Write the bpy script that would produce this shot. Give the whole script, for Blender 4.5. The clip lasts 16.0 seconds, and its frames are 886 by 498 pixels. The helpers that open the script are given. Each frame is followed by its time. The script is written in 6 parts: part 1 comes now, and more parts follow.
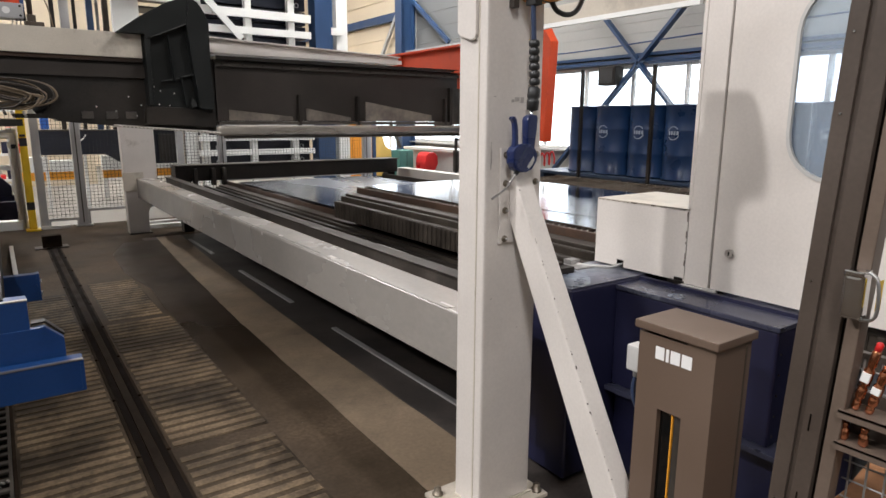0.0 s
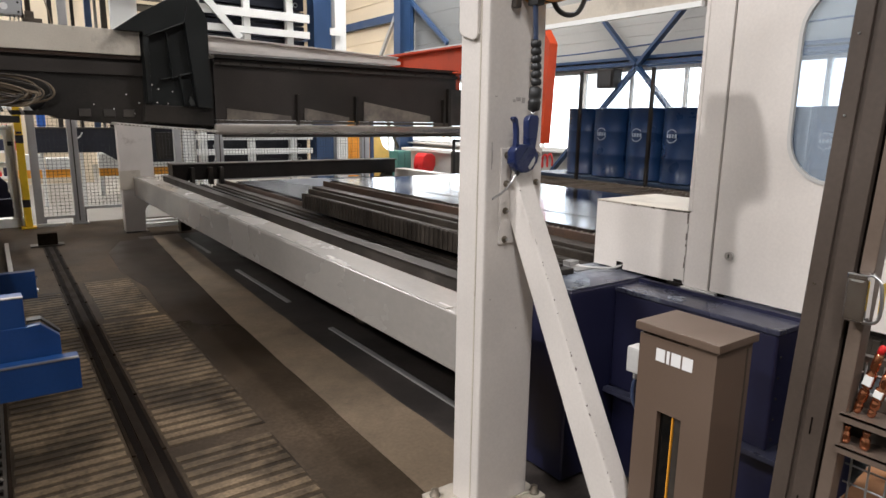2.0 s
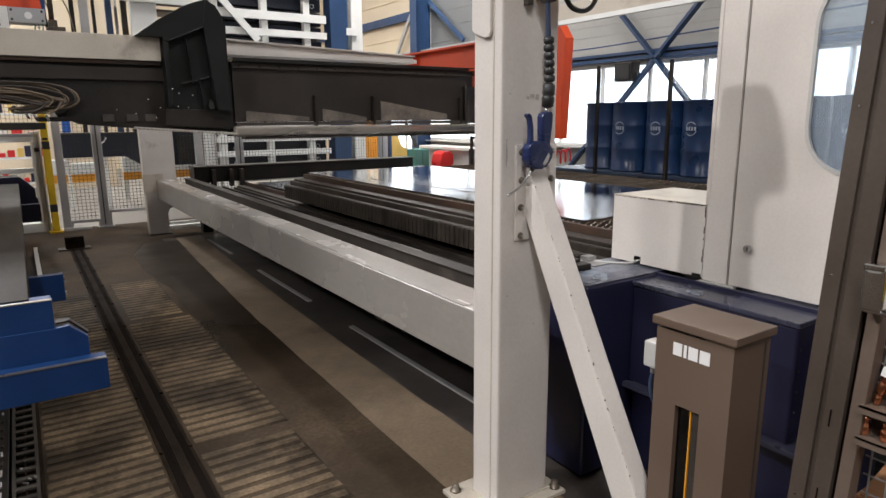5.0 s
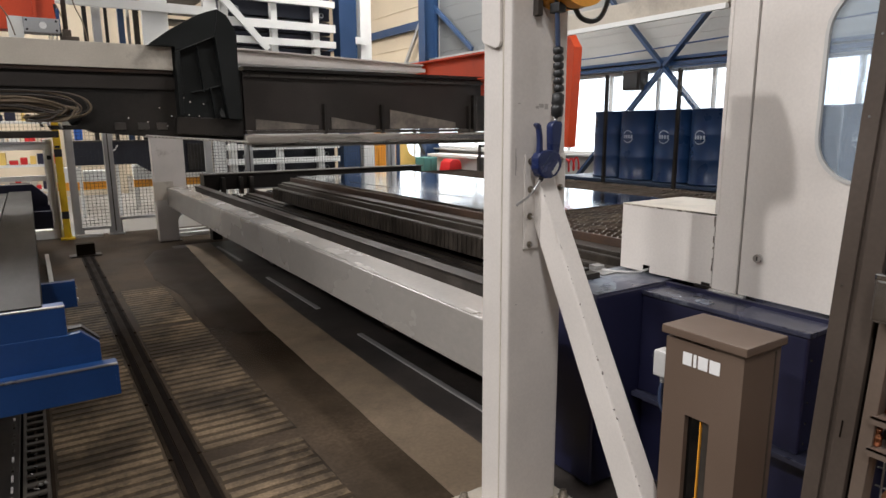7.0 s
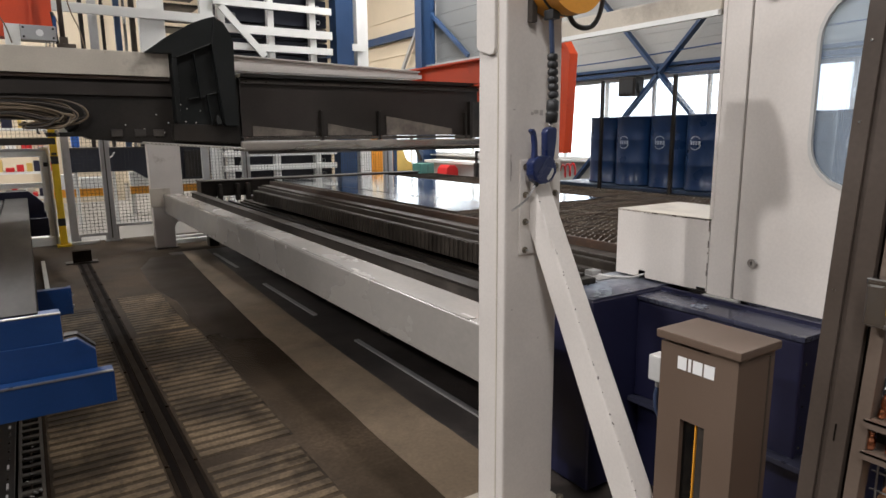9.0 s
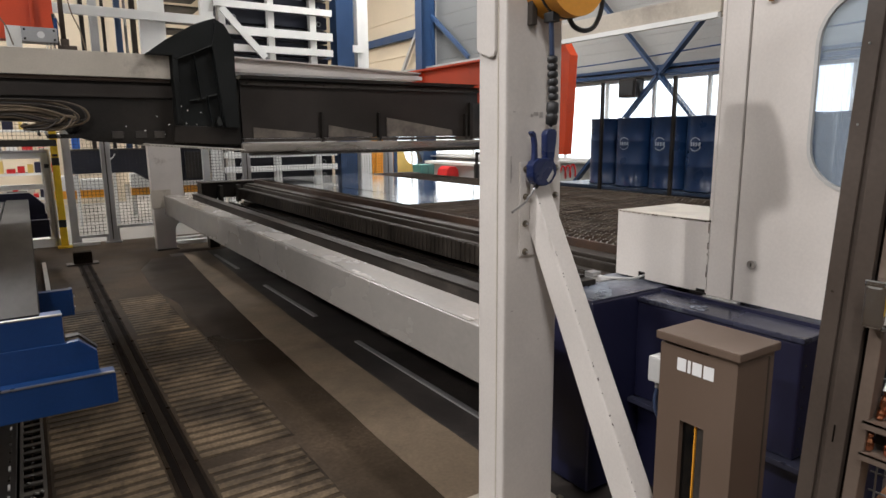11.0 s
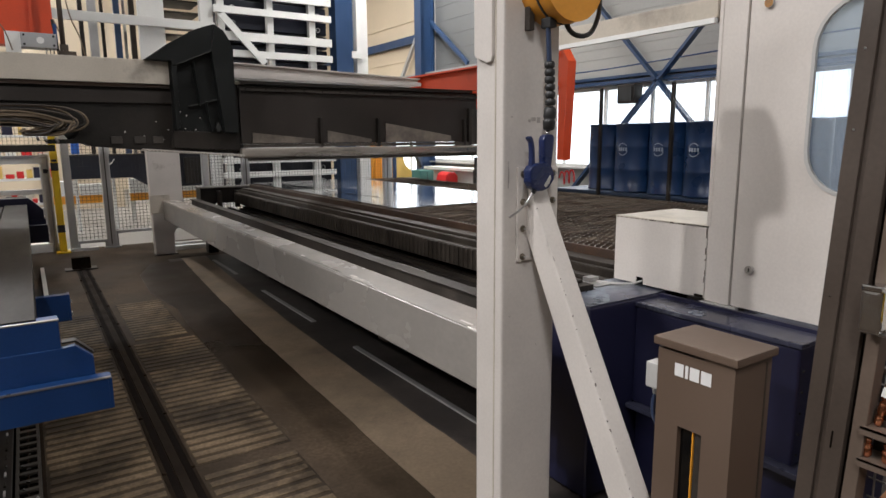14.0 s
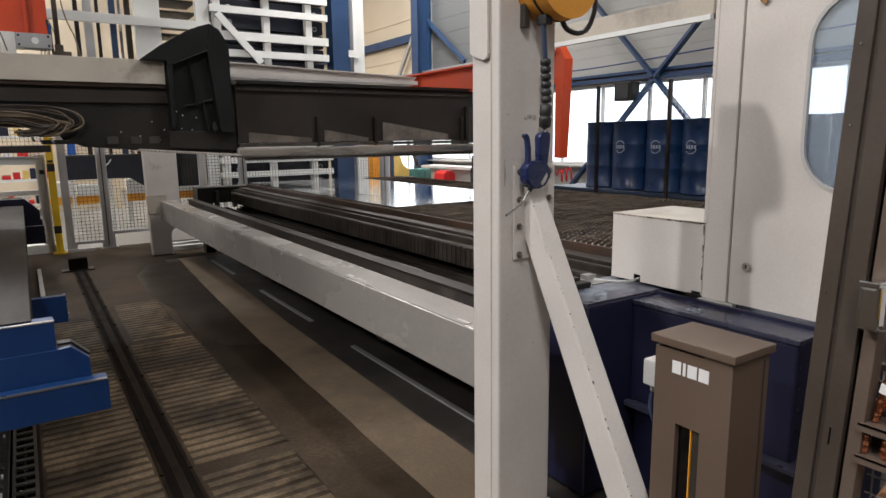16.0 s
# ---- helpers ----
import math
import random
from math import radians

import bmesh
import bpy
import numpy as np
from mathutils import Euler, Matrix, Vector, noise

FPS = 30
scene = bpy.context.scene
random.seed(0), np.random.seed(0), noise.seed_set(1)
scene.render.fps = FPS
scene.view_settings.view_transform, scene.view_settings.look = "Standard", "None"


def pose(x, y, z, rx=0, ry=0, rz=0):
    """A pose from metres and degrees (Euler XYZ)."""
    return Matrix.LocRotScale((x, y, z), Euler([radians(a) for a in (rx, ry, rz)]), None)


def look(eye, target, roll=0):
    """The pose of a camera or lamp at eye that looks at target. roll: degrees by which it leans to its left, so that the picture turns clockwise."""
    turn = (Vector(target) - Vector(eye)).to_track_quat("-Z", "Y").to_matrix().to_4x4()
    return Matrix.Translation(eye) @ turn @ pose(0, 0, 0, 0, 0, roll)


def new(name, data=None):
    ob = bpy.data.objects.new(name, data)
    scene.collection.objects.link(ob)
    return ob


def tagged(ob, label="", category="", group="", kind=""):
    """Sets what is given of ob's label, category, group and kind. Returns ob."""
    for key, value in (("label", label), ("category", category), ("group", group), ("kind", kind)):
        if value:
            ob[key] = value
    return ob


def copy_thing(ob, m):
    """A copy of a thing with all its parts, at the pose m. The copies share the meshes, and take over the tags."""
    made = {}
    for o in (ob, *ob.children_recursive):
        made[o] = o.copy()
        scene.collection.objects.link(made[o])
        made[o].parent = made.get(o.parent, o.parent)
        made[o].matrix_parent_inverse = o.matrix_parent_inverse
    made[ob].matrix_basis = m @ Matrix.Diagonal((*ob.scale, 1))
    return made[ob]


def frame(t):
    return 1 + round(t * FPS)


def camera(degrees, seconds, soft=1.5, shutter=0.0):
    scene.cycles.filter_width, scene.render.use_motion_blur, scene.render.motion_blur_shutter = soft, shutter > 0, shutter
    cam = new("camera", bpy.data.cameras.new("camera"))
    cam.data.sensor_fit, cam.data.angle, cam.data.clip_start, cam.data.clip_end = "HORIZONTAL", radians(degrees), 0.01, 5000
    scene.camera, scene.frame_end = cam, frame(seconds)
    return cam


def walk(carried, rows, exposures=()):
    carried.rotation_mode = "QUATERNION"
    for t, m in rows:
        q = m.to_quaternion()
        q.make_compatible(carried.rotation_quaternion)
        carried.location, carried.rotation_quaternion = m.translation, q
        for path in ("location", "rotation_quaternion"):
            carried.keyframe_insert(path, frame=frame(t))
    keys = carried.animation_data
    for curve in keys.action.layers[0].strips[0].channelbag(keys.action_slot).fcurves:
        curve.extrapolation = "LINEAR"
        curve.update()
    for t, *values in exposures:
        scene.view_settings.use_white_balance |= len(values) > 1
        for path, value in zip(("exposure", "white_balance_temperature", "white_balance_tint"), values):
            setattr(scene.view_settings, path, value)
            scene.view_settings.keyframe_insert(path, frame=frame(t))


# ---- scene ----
cam = camera(70.0, 16.0)
walk(cam, [
    (0.0, look((-0.0003, -0.0001, 1.6000), (3.3813, 4.8076, 0.3953), 0.333)),
    (0.5, look((0.0018, 0.0081, 1.5979), (3.4049, 4.8042, 0.4075), 0.520)),
    (1.0, look((-0.0029, 0.0027, 1.5999), (3.3798, 4.8150, 0.4168), 0.287)),
    (1.5, look((-0.0077, 0.0102, 1.5950), (3.3846, 4.8108, 0.3922), 0.837)),
    (2.0, look((-0.0051, 0.0145, 1.5927), (3.4053, 4.8051, 0.4017), 0.865)),
    (2.5, look((-0.0030, 0.0126, 1.5940), (3.3964, 4.8142, 0.4155), 0.638)),
    (3.0, look((-0.0033, 0.0075, 1.5947), (3.3809, 4.8175, 0.4068), 0.641)),
    (3.5, look((-0.0079, -0.0043, 1.5999), (3.3091, 4.8514, 0.4082), -0.038)),
    (4.0, look((-0.0059, -0.0107, 1.5975), (3.2782, 4.8653, 0.3978), -0.237)),
    (6.5, look((-0.0110, -0.0089, 1.5980), (3.1988, 4.9108, 0.3759), -0.395)),
    (7.0, look((-0.0164, -0.0141, 1.6020), (3.1839, 4.9307, 0.4588), -0.340)),
    (7.5, look((-0.0192, -0.0220, 1.6028), (3.1928, 4.9270, 0.5117), -0.322)),
    (8.0, look((-0.0197, -0.0263, 1.6038), (3.1983, 4.9199, 0.5176), -0.401)),
    (8.5, look((-0.0169, -0.0221, 1.6024), (3.2045, 4.9205, 0.5103), -0.283)),
    (9.0, look((-0.0151, -0.0237, 1.6020), (3.2119, 4.9162, 0.5142), -0.466)),
    (11.5, look((-0.0198, -0.0301, 1.6061), (3.2052, 4.9149, 0.5356), -0.500)),
    (12.0, look((-0.0168, -0.0293, 1.6036), (3.2036, 4.9245, 0.5604), -0.351)),
    (12.5, look((-0.0168, -0.0290, 1.6032), (3.1897, 4.9331, 0.5566), -0.601)),
    (13.0, look((-0.0151, -0.0321, 1.6041), (3.1901, 4.9306, 0.5562), -0.784)),
    (13.5, look((-0.0133, -0.0330, 1.6032), (3.2055, 4.9229, 0.5643), -0.516)),
    (14.0, look((-0.0113, -0.0317, 1.6033), (3.2246, 4.9157, 0.5775), -0.453)),
    (14.5, look((-0.0089, -0.0289, 1.6008), (3.2296, 4.9174, 0.5781), -0.417)),
    (15.0, look((-0.0093, -0.0264, 1.6011), (3.2305, 4.9176, 0.5715), -0.411)),
    (15.5, look((-0.0070, -0.0266, 1.5996), (3.2279, 4.9196, 0.5646), -0.645)),
    (16.0, look((-0.0020, -0.0290, 1.6014), (3.2462, 4.9077, 0.5633), -0.774)),
], exposures=[(0.0, 0.06), (3.0, 0.03), (4.0, -0.04), (7.0, -0.15), (12.0, -0.26), (16.0, -0.3)])


# ---- light ----
world = bpy.data.worlds.new("world")
scene.world = world
world.use_nodes = True
wn = world.node_tree.nodes
sky = wn.new("ShaderNodeTexSky")
sky.sky_type, sky.sun_disc, sky.sun_elevation, sky.sun_rotation = "NISHITA", False, radians(35), radians(110)
world.node_tree.links.new(sky.outputs[0], wn["Background"].inputs[0])
wn["Background"].inputs[1].default_value = 0.12


def area(name, m, sx, sy, power, color):
    d = bpy.data.lights.new(name, "AREA")
    d.shape, d.size, d.size_y, d.energy, d.color = "RECTANGLE", sx, sy, power, color
    o = new(name, d)
    o.matrix_world = m
    return o


WARM = (1.0, 0.98, 0.995)
sun = bpy.data.lights.new("sun", "SUN")
sun.energy, sun.angle, sun.color = 2.0, radians(2), (1.0, 0.95, 0.88)
new("sun", sun).matrix_world = look((0, 0, 0), (-math.sin(radians(60)), -0.4, -0.6))
# assumed high-bay lamps, unseen; the far-left one is added to lighten the floor
for lx, ly, power in ((4.5, 3.0, 320), (-1.6, -2.0, 285), (-7.2, 2.6, 640), (-3.6, -4.6, 330)):
    area("high_bay_lamp", look((lx, ly, 7.2), (lx, ly, 0)), 0.5, 1.2, power, WARM)
# unseen spot aimed at the machine's corner, cone narrowed to spare the floor
spot = bpy.data.lights.new("reflector_lamp", "SPOT")
spot.energy, spot.color, spot.spot_size, spot.spot_blend, spot.shadow_soft_size = 2150, WARM, radians(35), 0.8, 0.16
new("reflector_lamp", spot).matrix_world = look((-4.9, 4.75, 7.95), (2.2, 1.3, 1.1))
# unseen hall lamps; the last stands in for daylight on the far corner
for lx, ly, power in ((-1.0, 14.0, 640), (5.6, 11.2, 310), (-6.0, 18.0, 520), (3.0, 18.5, 680), (7.3, 12.5, 330)):
    area("high_bay_lamp", look((lx, ly, 7.2), (lx, ly, 0)), 0.8, 1.8, power, (1.0, 0.975, 0.965))


# ---- materials ----
def mat(name, color, rough=0.5, metal=0.0, vary=0.12, scale=6.0, grain=60.0, bump=0.05, stain=None, stain_at=0.62, stain_soft=0.12, streak=(1, 1, 1), rand=0.0, spec=0.5):
    """Base colour with patches, stains and grain in metres; roughness follows the patches."""
    m = bpy.data.materials.new(name)
    m.use_nodes = True
    t = m.node_tree
    n, l = t.nodes, t.links
    b = n["Principled BSDF"]
    b.inputs["Metallic"].default_value = metal
    b.inputs["Specular IOR Level"].default_value = spec
    geo = n.new("ShaderNodeNewGeometry")
    mp = n.new("ShaderNodeMapping")
    mp.inputs["Scale"].default_value = streak
    l.new(geo.outputs["Position"], mp.inputs["Vector"])
    big, fine = n.new("ShaderNodeTexNoise"), n.new("ShaderNodeTexNoise")
    for x, s, d in ((big, scale, 5), (fine, grain, 3)):
        x.inputs["Scale"].default_value, x.inputs["Detail"].default_value = s, d
        l.new(mp.outputs[0], x.inputs["Vector"])
    ramp = n.new("ShaderNodeMapRange")
    ramp.inputs["From Min"].default_value, ramp.inputs["From Max"].default_value = 0.3, 0.7
    ramp.inputs["To Min"].default_value, ramp.inputs["To Max"].default_value = 1 - vary, 1 + vary
    l.new(big.outputs["Fac"], ramp.inputs["Value"])
    r2 = n.new("ShaderNodeMapRange")
    r2.inputs["From Min"].default_value, r2.inputs["From Max"].default_value = 0.3, 0.7
    r2.inputs["To Min"].default_value, r2.inputs["To Max"].default_value = 1 - vary * 0.5, 1 + vary * 0.5
    l.new(fine.outputs["Fac"], r2.inputs["Value"])
    mul = n.new("ShaderNodeMath")
    mul.operation = "MULTIPLY"
    l.new(ramp.outputs[0], mul.inputs[0])
    l.new(r2.outputs[0], mul.inputs[1])
    fac = mul
    if rand:
        oi = n.new("ShaderNodeObjectInfo")
        rr = n.new("ShaderNodeMapRange")
        rr.inputs["To Min"].default_value, rr.inputs["To Max"].default_value = 1 - rand, 1 + rand
        l.new(oi.outputs["Random"], rr.inputs["Value"])
        fac = n.new("ShaderNodeMath")
        fac.operation = "MULTIPLY"
        l.new(mul.outputs[0], fac.inputs[0])
        l.new(rr.outputs[0], fac.inputs[1])
    sc = n.new("ShaderNodeVectorMath")
    sc.operation = "SCALE"
    sc.inputs[0].default_value = color
    l.new(fac.outputs[0], sc.inputs["Scale"])
    out = sc.outputs[0]
    if stain:
        sn = n.new("ShaderNodeTexNoise")
        sn.inputs["Scale"].default_value, sn.inputs["Detail"].default_value = scale * 0.45, 8
        sn.inputs["Roughness"].default_value = 0.7
        l.new(mp.outputs[0], sn.inputs["Vector"])
        sr = n.new("ShaderNodeMapRange")
        sr.inputs["From Min"].default_value, sr.inputs["From Max"].default_value = stain_at - stain_soft, stain_at + stain_soft
        l.new(sn.outputs["Fac"], sr.inputs["Value"])
        mix = n.new("ShaderNodeMix")
        mix.data_type = "RGBA"
        l.new(sr.outputs[0], mix.inputs["Factor"])
        l.new(out, mix.inputs[6])
        mix.inputs[7].default_value = (*stain, 1)
        out = mix.outputs[2]
    l.new(out, b.inputs["Base Color"])
    rg = n.new("ShaderNodeMapRange")
    rg.inputs["From Min"].default_value, rg.inputs["From Max"].default_value = 0.3, 0.7
    rg.inputs["To Min"].default_value, rg.inputs["To Max"].default_value = max(0.03, rough - 0.1), min(1, rough + 0.1)
    l.new(big.outputs["Fac"], rg.inputs["Value"])
    l.new(rg.outputs[0], b.inputs["Roughness"])
    if bump:
        bp = n.new("ShaderNodeBump")
        bp.inputs["Strength"].default_value, bp.inputs["Distance"].default_value = bump, 0.004
        l.new(fine.outputs["Fac"], bp.inputs["Height"])
        l.new(bp.outputs[0], b.inputs["Normal"])
    return m


def glow(name, color, power):
    m = bpy.data.materials.new(name)
    m.use_nodes = True
    b = m.node_tree.nodes["Principled BSDF"]
    b.inputs["Base Color"].default_value = (*color, 1)
    b.inputs["Emission Color"].default_value = (*color, 1)
    b.inputs["Emission Strength"].default_value = power
    return m


def glass(name, tint=(0.9, 0.95, 1.0), rough=0.02):
    m = bpy.data.materials.new(name)
    m.use_nodes = True
    b = m.node_tree.nodes["Principled BSDF"]
    b.inputs["Base Color"].default_value = (*tint, 1)
    b.inputs["Roughness"].default_value = rough
    b.inputs["Transmission Weight"].default_value = 1.0
    b.inputs["IOR"].default_value = 1.1
    return m


M_CREAM = mat("light_grey_paint", (0.60, 0.556, 0.512), 0.38, 0, 0.07, 2.5, 90, 0.03, (0.34, 0.295, 0.25), 0.685, 0.05)
M_CREAM_DIRTY = mat("worn_light_grey_paint", (0.50, 0.45, 0.375), 0.35, 0, 0.08, 3.0, 70, 0.04, (0.22, 0.19, 0.16), 0.64, 0.1)
# Frame paint, darkened because the beam is less lit, with scuffs
M_BEAM = mat("scuffed_shaded_beam_paint", (0.315, 0.288, 0.258), 0.24, 0, 0.09, 1.6, 50, 0.006, (0.21, 0.20, 0.185), 0.62, 0.2, streak=(1, 0.6, 1))
M_FLOOR = mat("sealed_concrete_floor", (0.056, 0.040, 0.0265), 0.6, 0, 0.5, 1.1, 45, 0.06, (0.026, 0.0185, 0.012), 0.52, 0.1, spec=0.06)
M_OIL = mat("old_oil_stain", (0.019, 0.0125, 0.008), 0.45, 0, 0.4, 1.6, 45, 0.05, (0.032, 0.022, 0.0145), 0.58, 0.14, spec=0.12)
stain_tree, stain_shader = M_OIL.node_tree, M_OIL.node_tree.nodes["Principled BSDF"]
stain_place, stain_axes, stain_noise = stain_tree.nodes.new("ShaderNodeNewGeometry"), stain_tree.nodes.new("ShaderNodeSeparateXYZ"), stain_tree.nodes.new("ShaderNodeTexNoise")
stain_noise.inputs["Scale"].default_value, stain_noise.inputs["Detail"].default_value = 1.3, 4
stain_sum, stain_edge = stain_tree.nodes.new("ShaderNodeMath"), stain_tree.nodes.new("ShaderNodeMapRange")
stain_sum.operation = "MULTIPLY_ADD"
stain_sum.inputs[1].default_value = 2.2
stain_edge.interpolation_type = "SMOOTHSTEP"
stain_edge.inputs["From Min"].default_value, stain_edge.inputs["From Max"].default_value = 4.2, 6.6
stain_tree.links.new(stain_place.outputs["Position"], stain_axes.inputs[0])
stain_tree.links.new(stain_place.outputs["Position"], stain_noise.inputs["Vector"])
stain_tree.links.new(stain_noise.outputs["Fac"], stain_sum.inputs[0])
stain_tree.links.new(stain_axes.outputs["Y"], stain_sum.inputs[2])
stain_tree.links.new(stain_sum.outputs[0], stain_edge.inputs["Value"])
stain_tree.links.new(stain_edge.outputs[0], stain_shader.inputs["Alpha"])
M_FLOOR_PALE = mat("worn_concrete", (0.19, 0.142, 0.097), 0.5, 0, 0.25, 1.6, 50, 0.06, (0.075, 0.057, 0.039), 0.56, 0.13, spec=0.25)
# Lighter than the floor to make up for light missing under the frame
M_FLOOR_UNDER = mat("lightened_under_concrete", (0.058, 0.048, 0.042), 0.5, 0, 0.35, 1.8, 50, 0.06, (0.03, 0.026, 0.024), 0.5, 0.12, spec=0.25)
M_FLOOR_HALL = mat("pale_hall_concrete", (0.17, 0.16, 0.145), 0.45, 0, 0.2, 0.7, 30, 0.03, (0.11, 0.10, 0.09), 0.6, 0.1)
M_RIB = mat("brushed_concrete_rib", (0.135, 0.097, 0.060), 0.65, 0, 0.5, 2.6, 60, 0.08, (0.034, 0.024, 0.0145), 0.50, 0.07, spec=0.12)
M_RAIL = mat("oily_rail_steel", (0.013, 0.0085, 0.0055), 0.65, 0.0, 0.4, 4, 70, 0.08, (0.028, 0.019, 0.012), 0.58, 0.1, spec=0.03)
M_RAILHEAD = mat("worn_rail_head", (0.019, 0.0135, 0.0095), 0.65, 0.0, 0.4, 4, 70, 0.08, (0.012, 0.008, 0.006), 0.54, 0.1, spec=0.03)
M_GROOVE = mat("grimy_groove", (0.007, 0.005, 0.004), 0.8, 0, 0.2, 5, 60, 0.05, spec=0.03)
M_STEEL = mat("bare_steel", (0.42, 0.41, 0.40), 0.3, 0.9, 0.12, 3, 90, 0.03, streak=(1, 0.2, 1))
M_SHEET = mat("rolled_sheet_steel", (0.76, 0.785, 0.82), 0.13, 1.0, 0.04, 1.5, 110, 0.004, (0.68, 0.70, 0.74), 0.62, 0.1, streak=(1, 0.15, 1))
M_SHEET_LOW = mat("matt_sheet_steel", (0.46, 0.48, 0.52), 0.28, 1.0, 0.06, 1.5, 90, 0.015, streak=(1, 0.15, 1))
M_SLAT = mat("rusty_slat_steel", (0.135, 0.105, 0.08), 0.5, 0.35, 0.45, 9, 120, 0.2, (0.09, 0.055, 0.035), 0.57, 0.1, rand=0.3)
# Slag edges brightened to carry the highlights along the tooth tips
M_SLAT_EDGE = mat("highlit_slag_edge", (0.34, 0.31, 0.275), 0.6, 0.1, 0.35, 20, 120, 0.2, (0.26, 0.20, 0.15), 0.6, 0.15)
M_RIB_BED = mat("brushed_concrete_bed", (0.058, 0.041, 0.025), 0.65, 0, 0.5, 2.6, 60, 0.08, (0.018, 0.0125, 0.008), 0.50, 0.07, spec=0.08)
M_PALLET = mat("sooty_pallet_steel", (0.040, 0.032, 0.025), 0.55, 0.2, 0.4, 5, 80, 0.15, (0.070, 0.056, 0.043), 0.62, 0.1, rand=0.15, spec=0.3)
M_RUST = mat("rusty_rail_steel", (0.065, 0.036, 0.022), 0.6, 0.2, 0.3, 5, 80, 0.12, (0.05, 0.035, 0.028), 0.55, 0.12)
M_DARKRAIL = mat("worn_grey_rail", (0.046, 0.039, 0.032), 0.6, 0.1, 0.3, 3, 70, 0.06, (0.035, 0.03, 0.025), 0.55, 0.1, spec=0.2)
M_BLACK = mat("black_coated_steel", (0.014, 0.0115, 0.0095), 0.45, 0, 0.35, 2.2, 60, 0.05, (0.032, 0.025, 0.019), 0.6, 0.12, spec=0.3)
M_BLACK_PLASTIC = mat("black_plastic", (0.008, 0.009, 0.0085), 0.42, 0, 0.2, 4, 80, 0.04, (0.02, 0.021, 0.02), 0.68, 0.05, spec=0.3)
M_DARKBROWN = mat("dusty_dark_steel", (0.058, 0.048, 0.04), 0.5, 0.2, 0.35, 5, 70, 0.06, (0.03, 0.027, 0.024), 0.58, 0.1)
M_NAVY = mat("dark_navy_paint", (0.012, 0.0125, 0.036), 0.38, 0, 0.15, 3, 70, 0.03, (0.03, 0.03, 0.06), 0.68, 0.06)
# Dusty navy whose pale patches also paint the window's glare
M_NAVY_DUST_GLARE = mat("dusty_glare_navy_top", (0.035, 0.037, 0.062), 0.28, 0, 0.2, 4, 70, 0.04, (0.20, 0.215, 0.24), 0.6, 0.06)
# Pale colour for daylight and glare painted on the cabinet tops
M_LIGHT_PATCH = mat("bluish_light_patch", (0.20, 0.23, 0.27), 0.3, 0, 0.4, 14, 120, 0.05, (0.04, 0.045, 0.07), 0.50, 0.12)
M_BLUE = mat("signal_blue_paint", (0.005, 0.036, 0.135), 0.4, 0, 0.12, 4, 80, 0.03, (0.02, 0.045, 0.11), 0.68, 0.06)
M_BLUE_COL = mat("steel_blue_paint", (0.02, 0.052, 0.125), 0.45, 0, 0.1, 3, 60, 0.03)
M_BLUE_DRUM = mat("blue_drum_steel", (0.007, 0.0245, 0.072), 0.33, 0, 0.15, 4, 60, 0.02, (0.018, 0.03, 0.065), 0.66, 0.07)
M_ORANGE = mat("orange_red_paint", (0.62, 0.062, 0.012), 0.5, 0, 0.08, 3, 60, 0.02, (0.44, 0.04, 0.01), 0.68, 0.08)
M_AMBER = mat("amber_plastic", (0.70, 0.30, 0.03), 0.4, 0, 0.08, 5, 60, 0.03)
M_YELLOW = mat("yellow_paint", (0.72, 0.47, 0.02), 0.4, 0, 0.08, 5, 60, 0.02)
M_WHITE = mat("white_paint", (0.74, 0.74, 0.71), 0.42, 0, 0.05, 2, 60, 0.02, (0.58, 0.57, 0.54), 0.7, 0.08)
M_TAUPE = mat("brown_grey_powder_coat", (0.122, 0.084, 0.061), 0.42, 0, 0.05, 3, 140, 0.06)
M_TAUPE_POST = mat("grey_fence_post_paint", (0.072, 0.055, 0.044), 0.38, 0.1, 0.15, 3, 80, 0.05, (0.05, 0.04, 0.033), 0.62, 0.1)
M_ALU = mat("grey_aluminium_profile", (0.42, 0.42, 0.42), 0.4, 0.4, 0.08, 3, 70, 0.02)
M_WIRE = mat("dark_mesh_wire", (0.03, 0.03, 0.03), 0.5, 0.2, 0.1, 5, 60, 0)
M_WIRE_PALE = mat("grey_mesh_wire", (0.35, 0.34, 0.33), 0.45, 0.3, 0.1, 5, 60, 0)
# Cladding cream with the far wall's warm light mixed into the tint
M_TAN = mat("warm_lit_cream_cladding", (0.62, 0.52, 0.38), 0.55, 0, 0.06, 0.8, 30, 0.02)
M_PANEL_DARK = mat("slate_grey_panel", (0.125, 0.13, 0.13), 0.5, 0, 0.1, 0.8, 30, 0.02)
M_PANEL = mat("grey_sandwich_panel", (0.38, 0.375, 0.35), 0.5, 0, 0.06, 0.8, 30, 0.02)
M_RUBBER = mat("black_rubber", (0.02, 0.02, 0.02), 0.5, 0, 0.15, 8, 90, 0.05)
M_HOSE = mat("dark_blue_hose", (0.03, 0.045, 0.09), 0.4, 0, 0.1, 8, 90, 0.02)
M_GUN = mat("blue_glossy_plastic", (0.009, 0.018, 0.072), 0.28, 0, 0.08, 10, 90, 0.02)
M_COPPER = mat("polished_copper", (0.72, 0.30, 0.16), 0.22, 1.0, 0.1, 12, 90, 0.03)
M_RED = mat("red_plastic", (0.60, 0.02, 0.02), 0.35, 0, 0.08, 6, 60, 0.02)
M_TEAL = mat("teal_green_paint", (0.06, 0.20, 0.17), 0.45, 0, 0.1, 5, 60, 0.02)
M_GREYBOX = mat("pale_grey_plastic", (0.46, 0.45, 0.43), 0.38, 0, 0.06, 6, 80, 0.02)
